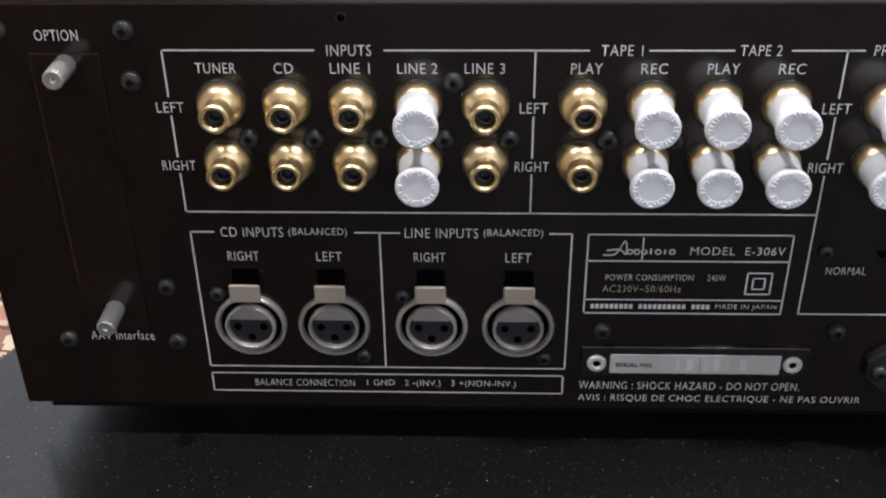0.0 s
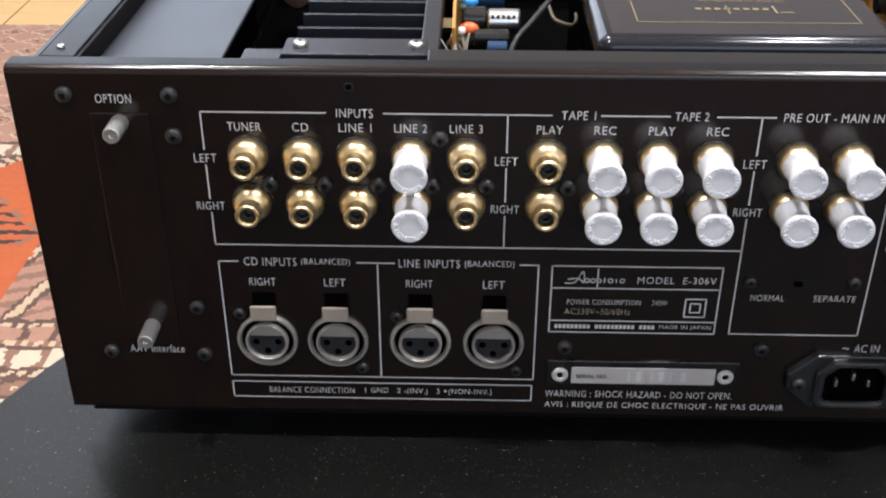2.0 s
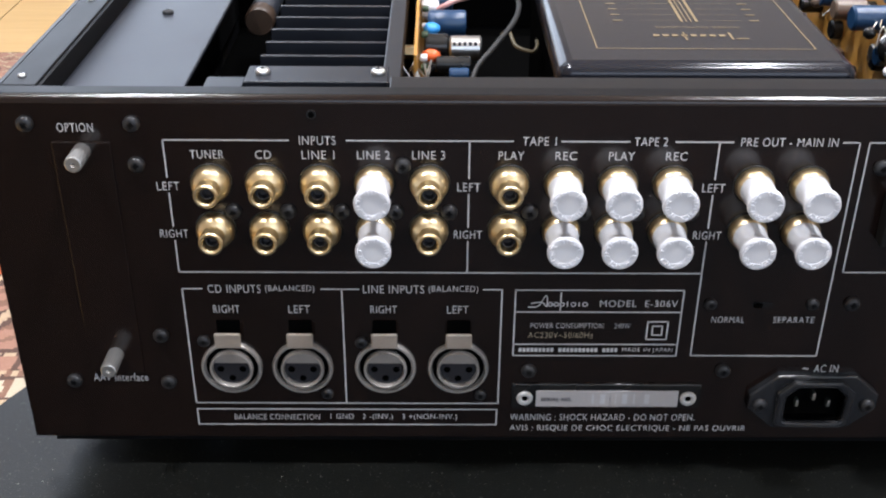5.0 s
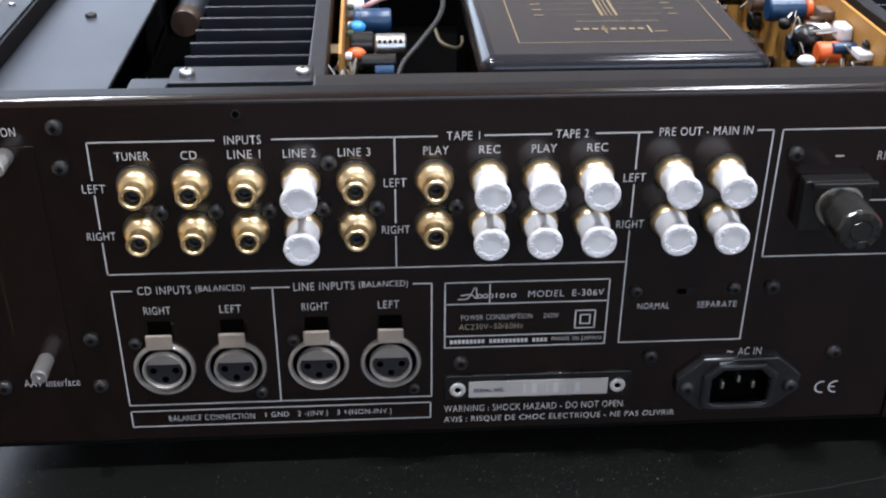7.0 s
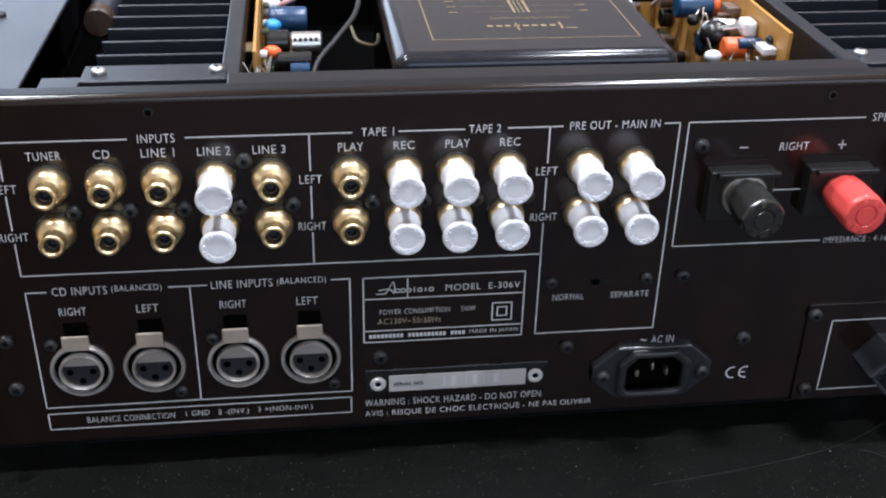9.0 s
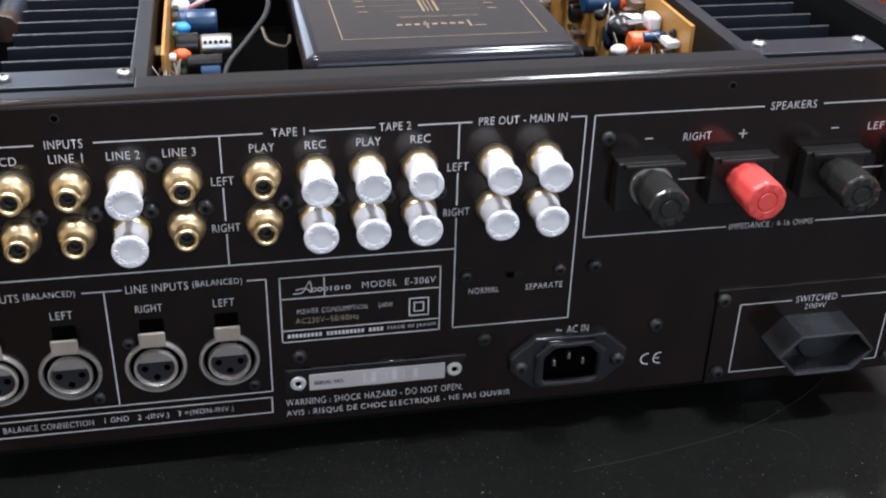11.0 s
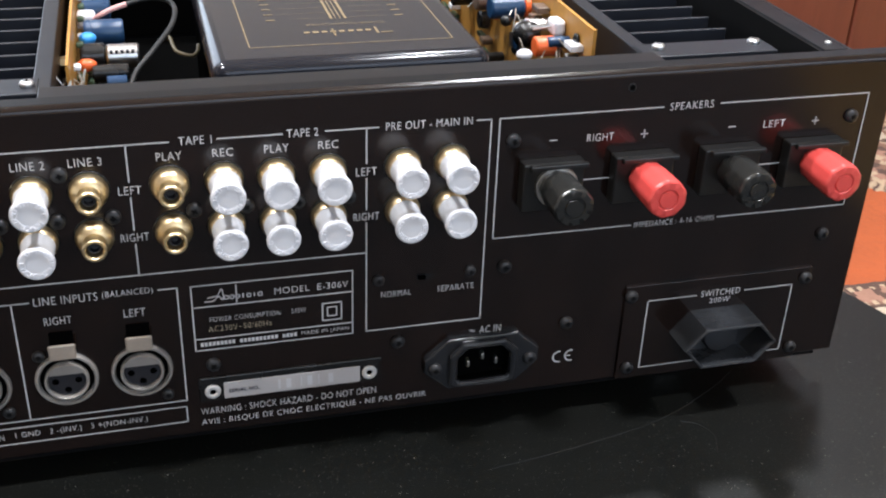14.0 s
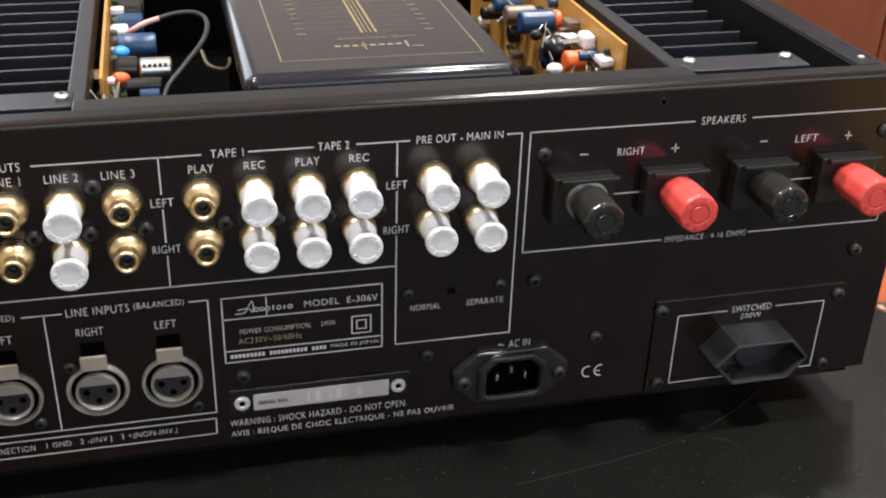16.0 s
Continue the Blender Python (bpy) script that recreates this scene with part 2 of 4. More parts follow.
def prism(points, y0, y1, bm=None, bevel=0.0):
    """A slab with the outline points (x, z) between two depths."""
    bm = bm or bmesh.new()
    a = [bm.verts.new((x, y0, z)) for x, z in points]
    b = [bm.verts.new((x, y1, z)) for x, z in points]
    faces = [bm.faces.new(a), bm.faces.new(b)]
    for i in range(len(a)):
        j = (i + 1) % len(a)
        faces.append(bm.faces.new((a[i], a[j], b[j], b[i])))
    if bevel:
        edges = [e for e in faces[1].edges]
        bmesh.ops.bevel(bm, geom=edges, offset=bevel, segments=2, affect="EDGES", profile=0.5)
    return bm


def ring_prism(outer, inner, y0, y1, bm=None):
    """A slab with a hole: outer and inner outlines of equal length."""
    bm = bm or bmesh.new()
    loops = [[bm.verts.new((x, y, z)) for x, z in pts] for pts, y in ((outer, y0), (outer, y1), (inner, y1), (inner, y0))]
    n = len(outer)
    for a, b in zip(loops, loops[1:] + loops[:1]):
        for i in range(n):
            j = (i + 1) % n
            bm.faces.new((a[i], a[j], b[j], b[i]))
    return bm


def tube(path, r, segs=10, bm=None):
    bm = bm or bmesh.new()
    pts = [Vector(p) for p in path]
    rings = []
    for i, p in enumerate(pts):
        d = (pts[min(i + 1, len(pts) - 1)] - pts[max(i - 1, 0)]).normalized()
        s = d.cross(Vector((0, 0, 1)) if abs(d.z) < 0.9 else Vector((1, 0, 0))).normalized()
        u = s.cross(d)
        rings.append([bm.verts.new(p + r * (math.cos(2 * math.pi * k / segs) * s + math.sin(2 * math.pi * k / segs) * u)) for k in range(segs)])
    for a, b in zip(rings, rings[1:]):
        for i in range(segs):
            bm.faces.new((a[i], a[(i + 1) % segs], b[(i + 1) % segs], b[i]))
    bm.faces.new(rings[0]), bm.faces.new(rings[-1])
    return bm


def curve_points(knots, n=8):
    """A smooth line through the knots."""
    k = [Vector(p) for p in knots]
    k = [2 * k[0] - k[1]] + k + [2 * k[-1] - k[-2]]
    out = []
    for a, b, c, d in zip(k, k[1:], k[2:], k[3:]):
        for i in range(n):
            t = i / n
            out.append(0.5 * (2 * b + (c - a) * t + (2 * a - 5 * b + 4 * c - d) * t * t + (3 * b - a - 3 * c + d) * t ** 3))
    return out + [k[-2]]


def lettering(text, x0, x1, z0, z1, parent, mat=None, y=-0.0003, weight=0.003, m=None):
    """Printed words that fill the box x0 to x1, z0 to z1 on the back panel; m lays them elsewhere."""
    cu = bpy.data.curves.new("lettering", "FONT")
    cu.body, cu.resolution_u = text, 3
    cu.space_character = 1.1
    cu.offset = weight - (0.006 if z1 - z0 > 0.0028 else 0.011)
    ob = bpy.data.objects.new("lettering", cu)
    scene.collection.objects.link(ob)
    bpy.context.view_layer.update()
    me = bpy.data.meshes.new_from_object(ob.evaluated_get(bpy.context.evaluated_depsgraph_get()))
    bpy.data.objects.remove(ob)
    bpy.data.curves.remove(cu)
    co = np.array([v.co[:] for v in me.vertices])
    lo, hi = co.min(0), co.max(0)
    for v in me.vertices:
        v.co = (x0 + (v.co.x - lo[0]) / (hi[0] - lo[0]) * (x1 - x0), y, z0 + (v.co.y - lo[1]) / (hi[1] - lo[1]) * (z1 - z0))
    if m:
        me.transform(m)
    me.materials.clear()
    me.materials.append(mat or PRINT)
    return put("lettering", me, parent)


def bars(rects, parent, mat=None, y=-0.0003, name="printed_bar", m=None):
    """Flat printed rectangles (x0, x1, z0, z1), each a part."""
    for x0, x1, z0, z1 in rects:
        bm = bmesh.new()
        bm.faces.new([bm.verts.new(p) for p in ((x0, y, z0), (x1, y, z0), (x1, y, z1), (x0, y, z1))])
        me = mesh_of(bm, name, mat or PRINT)
        if m:
            me.transform(m)
        put(name, me, parent)


LINE = 0.00027


def lines(segments, parent, y=-0.0003):
    """Printed rules from (xa, za) to (xb, zb)."""
    bars([(min(a, c) - LINE, max(a, c) + LINE, min(b, d) - LINE, max(b, d) + LINE) for a, b, c, d in segments], parent, y=y, name="printed_line")


# ---- the room ----
X0, X1, Y0, Y1 = ROOM
T = 0.15


def wall_with_window(name, at, out, a0, a1, openings):
    """A wall 15 cm thick along x with openings (x0, x1, sill, head); at: its inner face, out: which way its back lies."""
    bm = bmesh.new()
    d0, d1 = sorted((at, at + out * T))
    x = a0
    for w0, w1, s0, s1 in openings:
        box(x, w0, d0, d1, FLOOR_Z, CEILING_Z, bm=bm)
        box(w0, w1, d0, d1, FLOOR_Z, s0, bm=bm)
        box(w0, w1, d0, d1, s1, CEILING_Z, bm=bm)
        x = w1
    box(x, a1, d0, d1, FLOOR_Z, CEILING_Z, bm=bm)
    tagged(part(name, bm, WALL, None), "warm white painted room wall with a window opening", "wall", kind="structure")
    for k, (w0, w1, s0, s1) in enumerate(openings):
        win = part("window_%s_%d" % (name[5:], k + 1), box(w0, w0 + 0.05, d0 + 0.1, d1, s0, s1), FRAME, None)
        tagged(win, "white painted window frame in the room wall", "window", kind="structure")
        for lo, hi, b0, b1 in ((w1 - 0.05, w1, s0, s1), (w0 + 0.05, w1 - 0.05, s0, s0 + 0.05), (w0 + 0.05, w1 - 0.05, s1 - 0.05, s1), ((w0 + w1) / 2 - 0.02, (w0 + w1) / 2 + 0.02, s0 + 0.05, s1 - 0.05)):
            part("window_bar", box(lo, hi, d0 + 0.1, d1, b0, b1), FRAME, win)


wall_with_window("wall_north", Y1, 1, X0 - T, X1 + T, ((-1.9, -0.5, 0.3, 1.6), (1.55, 2.35, 0.95, 1.93)))
wall_with_window("wall_south", Y0, -1, X0 - T, X1 + T, ((-0.7, 2.2, 0.45, 1.85),))
for name, dims in (("wall_east", (X1, X1 + T, Y0, Y1)), ("wall_west", (X0 - T, X0, Y0, Y1))):
    tagged(part(name, box(*dims, FLOOR_Z, CEILING_Z), WALL, None), "warm white painted plain room wall", "wall", kind="structure")


def ceiling_mesh():
    """A ceiling slab with one square opening."""
    bm = bmesh.new()
    sx, sy, sw, sd = SKYLIGHT
    y0, y1 = sy - sd / 2, sy + sd / 2
    cells = [(X0 - T, X1 + T, Y0 - T, y0), (X0 - T, X1 + T, y1, Y1 + T), (X0 - T, sx - sw / 2, y0, y1), (sx + sw / 2, X1 + T, y0, y1)]
    for c in cells:
        if c[3] - c[2] > 0.001:
            box(*c, CEILING_Z, CEILING_Z + 0.1, bm=bm)
    return bm


tagged(part("ceiling", ceiling_mesh(), CEIL, None), "white painted ceiling with a square skylight", "ceiling", kind="structure")
floor = part("floor", box(X0 - T, X1 + T, Y0 - T, Y1 + T, FLOOR_Z - 0.1, FLOOR_Z - 0.012), INSIDE, None)
tagged(floor, "pale oak plank floor partly covered by a rug", "floor", kind="structure")
for lx, ly, watts in DOWNLIGHTS:
    lamp = thing("ceiling_lamp", (lx, ly, CEILING_Z), "round white ceiling downlight, switched on", "lamp", "ceiling downlights")
    part("lamp_ring", lathe([(0.075, -0.02), (0.08, -0.012), (0.08, -0.0005), (0.06, -0.0005)], 40, at=(lx, ly, CEILING_Z), axis="z"), FRAME, lamp, smooth=40)

# rug: knots in rows, coloured by a border of stripes and a field with comb-edged medallions
RUG_COLORS = [(0.48, 0.11, 0.032), (0.04, 0.026, 0.024), (0.56, 0.41, 0.27), (0.26, 0.14, 0.095), (0.41, 0.22, 0.155), (0.6, 0.5, 0.37), (0.12, 0.068, 0.052)]
RUG_MATS = [material("rug_wool", c, 0.95, grain=0.3, grain_scale=500, stain=0.3, stain_scale=12, bump=0.6) for c in RUG_COLORS]
ORG, BLK, CRM, BRN, PNK, WHT, DRK = range(7)


def rug_color(x, y):
    """The colour at x, y from the rug's near edge (y = 0) and its middle (x = 0)."""
    ax = abs(x)
    if y < 0.02:
        return DRK
    if y < 0.1:                                        # oval medallions, cream ringed, with a speckled heart
        u, v = (ax % 0.09) / 0.045 - 1, (y - 0.06) / 0.04
        d = math.hypot(u * 1.1, v)
        if d < 0.4:
            return BRN if (int(ax * 180) + int(y * 180)) % 2 else CRM
        return DRK if d < 0.48 else CRM if d < 0.78 else DRK if d < 0.86 else PNK if (int(ax * 90) + int(y * 90)) % 3 else CRM
    if y < 0.175:                                      # rows of blocks with dark outlines
        row = int((y - 0.1) / 0.025)
        u, v = ((ax + 0.016 * row) % 0.033) / 0.033, ((y - 0.1) % 0.025) / 0.025
        if v < 0.16 or u < 0.12:
            return DRK
        return (PNK, WHT, BRN)[row % 3] if (u - 0.55) ** 2 + (v - 0.58) ** 2 > 0.02 else (CRM, PNK, CRM)[row % 3]
    for edge, col, alt, period, share in ((0.185, DRK, DRK, 1, 1), (0.193, CRM, DRK, 0.016, 0.6), (0.2, DRK, DRK, 1, 1), (0.232, WHT, BRN, 0.036, 0.7), (0.24, DRK, DRK, 1, 1), (0.248, CRM, BRN, 0.016, 0.6), (0.274, PNK, DRK, 0.036, 0.72), (0.282, CRM, DRK, 0.016, 0.6), (0.29, DRK, DRK, 1, 1)):
        if y < edge:
            return col if (ax % period) < period * share else alt
    if y < 0.70:                                       # orange field between brown bands that slope in
        mid = 0.48
        reach = 0.76 - abs(y - mid) * 0.9 + (0.13 if x > 0 else 0)
        if ax > reach + 0.2:
            return (BRN, CRM, PNK, DRK)[(int((ax + y) * 38) + int((ax - y) * 38)) % 4]
        if ax > reach + 0.16:
            return DRK if (ax - y) % 0.02 < 0.008 else CRM
        core = abs(ax - 0.74) * 1.1 + abs(y - mid)
        if core < 0.03:
            return CRM
        if core < 0.05:
            return BLK
        if core < 0.12 and (y % 0.024) < 0.01:
            return BLK
        if core < 0.02 + 0.11 and core > 0.12:
            return BRN if (ax * 60) % 2 < 1 else ORG
        if ax < 0.62:
            p = (ax + 0.3 * y) % 0.062
            if p < 0.009:
                return CRM
            if p < 0.016 or p > 0.055:
                return DRK
            return PNK if (y + 0.4 * ax) % 0.03 < 0.017 else BRN
        return ORG
    if y < 0.71:
        return DRK
    if y < 0.745:
        return WHT if (ax % 0.04) < 0.027 else BRN
    if y < 0.755:
        return DRK
    u, v = (ax % 0.06) / 0.06 - 0.5, ((y - 0.755) % 0.05) / 0.05 - 0.5
    d = abs(u) + abs(v)
    return DRK if d < 0.1 else PNK if d < 0.26 else BRN if d < 0.36 else CRM if d < 0.46 else PNK


def rug(cx, y0, w, l, knot):
    bm = bmesh.new()
    nx, ny = int(w / knot), int(l / knot)
    g = [[bm.verts.new((cx - w / 2 + i * knot, y0 + j * knot, FLOOR_Z + 0.0015 * noise.noise((i * 0.3, j * 0.3, 0)))) for i in range(nx + 1)] for j in range(ny + 1)]
    for j in range(ny):
        for i in range(nx):
            f = bm.faces.new((g[j][i], g[j][i + 1], g[j + 1][i + 1], g[j + 1][i]))
            f.material_index = rug_color(-w / 2 + (i + 0.5) * knot + 0.006 * noise.noise((i * 0.22, j * 0.22, 3)), max(0.0, (j + 0.5) * knot + 0.006 * noise.noise((i * 0.22, j * 0.22, 9))))
            f.smooth = True
    edge = [e for e in bm.edges if e.is_boundary]
    ret = bmesh.ops.extrude_edge_only(bm, edges=edge)
    for v in ret["geom"]:
        if isinstance(v, bmesh.types.BMVert):
            v.co.z -= 0.011
    return bm


carpet = part("rug", rug(0.0, 0.4, 2.8, 1.27, 0.0034), RUG_MATS, None)
tagged(carpet, "orange and brown patterned wool rug on the oak floor", "rug")

# red wooden cabinet behind, beyond the rug
cab = thing("cabinet", (1.5, 1.5, FLOOR_Z), "red-brown cherry wood cabinet with tall flat doors", "cabinet")
part("body", box(0.95, 2.3, 1.4, 1.655, FLOOR_Z + 0.0016, 0.9, 0.004), CHERRY, cab)
for a, b in ((0.952, 1.218), (1.222, 1.588), (1.592, 1.948), (1.952, 2.298)):
    part("door", box(a, b, 1.378, 1.399, FLOOR_Z + 0.02, 0.895, 0.004), CHERRY, cab)

# low black table: a board that narrows to the back, with softly bowed sides
def table_outline(z):
    # unseen front past y = -0.3 widened to keep floor reflections off the panel
    left = curve_points([(-0.85, -1.4, z), (-0.66, -0.9, z), (-0.415, -0.3, z), (-0.325, -0.1, z), (-0.268, 0.03, z), (-0.225, 0.12, z), (-0.17, 0.3, z), (-0.145, 0.46, z)], 6)
    right = curve_points([(0.15, 0.46, z), (0.2, 0.3, z), (0.262, 0.14, z), (0.294, 0.045, z), (0.343, -0.1, z), (0.415, -0.3, z), (0.66, -0.9, z), (0.85, -1.4, z)], 6)
    return left + right


def table_top():
    bm = bmesh.new()
    a = [bm.verts.new(p) for p in table_outline(-0.022)]
    b = [bm.verts.new(p) for p in table_outline(0.0)]
    bm.faces.new(a)
    top = bm.faces.new(b)
    for i in range(len(a)):
        j = (i + 1) % len(a)
        bm.faces.new((a[i], a[j], b[j], b[i]))
    bmesh.ops.bevel(bm, geom=list(top.edges), offset=0.0025, segments=2, affect="EDGES", profile=0.5)
    return bm


table = thing("table", (0, 0, FLOOR_Z), "low black table with a dusty matt top", "table")
top = part("tabletop", table_top(), TABLE, table, smooth=40)
for x, y in ((-0.6, -1.3), (0.6, -1.3), (-0.11, 0.36), (0.11, 0.36)):
    part("leg", box(x - 0.02, x + 0.02, y - 0.02, y + 0.02, FLOOR_Z if y > 0.3 else FLOOR_Z - 0.012, -0.022, 0.003), BLACKP, table)
for knots, r in (([(0.06, -0.03, 0), (0.0996, -0.0244, 0), (0.1416, -0.0151, 0), (0.172, -0.001, 0), (0.1948, 0.0145, 0), (0.205, 0.024, 0)], 0.00012), ([(0.152, -0.0175, 0), (0.159, -0.0215, 0), (0.162, -0.03, 0), (0.158, -0.0405, 0)], 0.00018)):
    part("scratch", tube(curve_points(knots), r, 5), SCRATCH, top, "thin pale curved scratch on the tabletop")

# ---- the amplifier ----
HW, BOT, TOP = 0.233, 0.0155, 0.156
DEEP = 0.39
amp = thing("amplifier", (0, 0.19, 0), "black stereo amplifier with its top cover removed, back panel facing out", "amplifier")


def folded_panel():
    """Back panel with its top edge folded over to the inside."""
    bend = [(0.0027 - 0.0027 * math.cos(radians(d)), TOP - 0.0027 + 0.0027 * math.sin(radians(d))) for d in range(0, 91, 15)]
    prof = [(0.0, BOT)] + bend + [(0.0086, TOP), (0.0086, TOP - 0.0014), (0.0030, TOP - 0.0014), (0.0020, TOP - 0.0019), (0.0014, TOP - 0.0030), (0.0014, BOT)]
    bm = bmesh.new()
    a = [bm.verts.new((-HW, y, z)) for y, z in prof]
    b = [bm.verts.new((HW, y, z)) for y, z in prof]
    for i in range(len(prof)):
        j = (i + 1) % len(prof)
        bm.faces.new((a[i], a[j], b[j], b[i]))
    bm.faces.new(a), bm.faces.new(b)
    return bm


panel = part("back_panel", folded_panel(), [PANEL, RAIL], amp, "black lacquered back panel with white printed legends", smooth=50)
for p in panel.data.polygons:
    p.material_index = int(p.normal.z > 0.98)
part("bottom_plate", box(-0.226, 0.226, 0.0016, DEEP, BOT - 0.003, BOT - 0.0015), INSIDE, amp)
part("front_panel", box(-0.2375, 0.2375, DEEP, DEEP + 0.012, BOT - 0.003, TOP + 0.002, 0.003), LIP, amp)
for s, r0, r1 in ((-1, 0.2125, 0.2243), (1, 0.2050, 0.2156)):
    x0, x1 = sorted((s * (r1 + 0.0002), s * (r1 + 0.0017)))
    part("side_panel", box(x0, x1, 0.0018, DEEP - 0.002, BOT - 0.001, TOP - 0.0003), LIP, amp)
    x0, x1 = sorted((s * r0, s * r1))
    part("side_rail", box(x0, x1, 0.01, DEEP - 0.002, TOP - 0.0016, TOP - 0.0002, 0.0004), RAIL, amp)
    x0, x1 = sorted((s * (r0 - 0.0015), s * (r0 - 0.0002)))
    part("side_channel", box(x0, x1, 0.01, DEEP - 0.002, 0.06, TOP - 0.0008), INSIDE, amp)
foot_mesh = mesh_of(lathe([(0.016, 0.0), (0.019, 0.001), (0.0205, 0.008), (0.0205, BOT - 0.003)], 28, axis="z"), "foot", BLACKP, 40)
for x, y in ((-0.172, 0.036), (0.163, 0.036), (-0.11, 0.34), (0.11, 0.34)):
    put("foot", foot_mesh, amp, (x, y, 0))
part("inner_flange", box(-0.0945, 0.1365, 0.0108, 0.0218, TOP - 0.0026, TOP - 0.0011, 0.0005), LIP, amp)
# floor coloured near-black for the deep shade inside the open case
part("chassis_floor", box(-0.21, 0.21, 0.012, DEEP - 0.004, 0.05, 0.052), SHADE_BLACK, amp)

# printed legends: rules first
LZ, RZ = 0.1248, 0.1068
gap = ((0.1405, 0.1268), (0.1206, 0.108), (0.1022, 0.0895))
seg = [(-0.1698, 0.1405, -0.128, 0.1405), (-0.1085, 0.1405, -0.0531, 0.1405), (-0.0366, 0.1405, -0.0142, 0.1405), (0.0014, 0.1405, 0.0205, 0.1405), (0.0575, 0.1405, 0.063, 0.1405), (-0.1698, 0.0895, 0.0161, 0.0895)]
for x in (-0.1698, -0.0675, 0.0161):
    for a, b in gap:
        seg.append((x, a, x, b))
seg += [(0.0161, 0.0895, 0.0161, 0.0541), (0.063, 0.1405, 0.063, 0.0541), (0.0161, 0.0541, 0.063, 0.0541)]
seg += [(-0.1695, 0.0825, -0.1625, 0.0825), (-0.1197, 0.0825, -0.1064, 0.0825), (-0.0614, 0.0825, -0.0548, 0.0825), (-0.1695, 0.0317, -0.0548, 0.0317)]
seg += [(x, 0.0825, x, 0.0317) for x in (-0.1695, -0.1124, -0.0548)]


def frame_rules(x0, x1, z0, z1):
    return [(x0, z0, x1, z0), (x0, z1, x1, z1), (x0, z0, x0, z1), (x1, z0, x1, z1)]


seg += frame_rules(-0.1695, -0.0552, 0.0215, 0.0288) + frame_rules(-0.0499, 0.0107, 0.0539, 0.0824)
seg += [(-0.0499, 0.0731, 0.0107, 0.0731), (-0.0499, 0.059, 0.0107, 0.059)]
seg += frame_rules(-0.0011, 0.0063, 0.0613, 0.069) + frame_rules(0.0008, 0.0044, 0.0632, 0.0671)
seg += [(0.0663, 0.1405, 0.132, 0.1405), (0.1565, 0.1405, 0.2225, 0.1405), (0.0663, 0.1405, 0.0663, 0.0902), (0.2225, 0.1405, 0.2225, 0.0902), (0.0663, 0.0902, 0.1245, 0.0902), (0.1632, 0.0902, 0.2225, 0.0902)]
seg += [(0.1, 0.1125, 0.114, 0.1125), (0.175, 0.1125, 0.189, 0.1125)]
lines(seg, panel)

LEGEND_X = [-0.1555, -0.1367, -0.1183, -0.0997, -0.0812, -0.0534, -0.035, -0.0163, 0.0022]
RCA = [-0.155, -0.1366, -0.1181, -0.0997, -0.081, -0.0539, -0.0352, -0.0168, 0.0018, 0.0297, 0.0483]
words = [("OPTION", -0.2042, -0.1922, 0.1432, 0.1464), ("INPUTS", -0.1244, -0.1122, 0.1389, 0.1421), ("TAPE 1", -0.0498, -0.0385, 0.139, 0.1421), ("TAPE 2", -0.0125, -0.0013, 0.139, 0.1421),
         ("PRE OUT - MAIN IN", 0.0232, 0.0557, 0.139, 0.1421), ("SPEAKERS", 0.1349, 0.1534, 0.1389, 0.1421), ("IMPEDANCE : 4-16 OHMS", 0.1262, 0.1618, 0.0888, 0.0914),
         ("RIGHT", 0.1017, 0.1127, 0.1284, 0.1316), ("LEFT", 0.1768, 0.1866, 0.1286, 0.1317), ("CD INPUTS", -0.1604, -0.1414, 0.0808, 0.0842), ("(BALANCED)", -0.1398, -0.1222, 0.0808, 0.0841),
         ("LINE INPUTS", -0.1048, -0.0828, 0.0808, 0.0842), ("(BALANCED)", -0.0812, -0.0634, 0.0808, 0.0841),
         ("POWER CONSUMPTION", -0.0439, -0.0173, 0.0661, 0.0683), ("240W", -0.0131, -0.0075, 0.0661, 0.0683), ("AC230V~50/60Hz", -0.0446, -0.0207, 0.0618, 0.0643), ("MADE IN JAPAN", -0.0095, 0.0092, 0.0553, 0.0575),
         ("MODEL  E-306V", -0.0192, 0.009, 0.0754, 0.0782), ("NORMAL", 0.022, 0.034, 0.0687, 0.0714), ("SEPARATE", 0.0446, 0.0596, 0.0687, 0.0714), ("AC IN", 0.0632, 0.0723, 0.0466, 0.0501),
         ("~", 0.0588, 0.0612, 0.0478, 0.0488), ("BALANCE CONNECTION", -0.1556, -0.1229, 0.0237, 0.0264), ("1 GND   2 -(INV.)   3 +(NON-INV.)", -0.1188, -0.0703, 0.0234, 0.0266),
         ("WARNING : SHOCK HAZARD - DO NOT OPEN.", -0.0499, 0.0211, 0.0237, 0.0268), ("AVIS : RISQUE DE CHOC ELECTRIQUE - NE PAS OUVRIR", -0.0499, 0.0413, 0.0183, 0.0214),
         ("AAV Interface", -0.2068, -0.1864, 0.0418, 0.0453), ("TUNER", -0.1612, -0.1499, 0.1337, 0.1368), ("CD", -0.1394, -0.134, 0.1337, 0.1368)]
words += [(w, x - 0.0055, x + 0.0055, 0.1337, 0.1368) for w, x in (("LINE 1", LEGEND_X[2]), ("LINE 2", LEGEND_X[3]), ("LINE 3", LEGEND_X[4]))]
words += [(w, x - d, x + d, 0.1337, 0.1368) for w, x, d in (("PLAY", LEGEND_X[5], 0.0043), ("REC", LEGEND_X[6], 0.0036), ("PLAY", LEGEND_X[7], 0.0043), ("REC", LEGEND_X[8], 0.0036))]
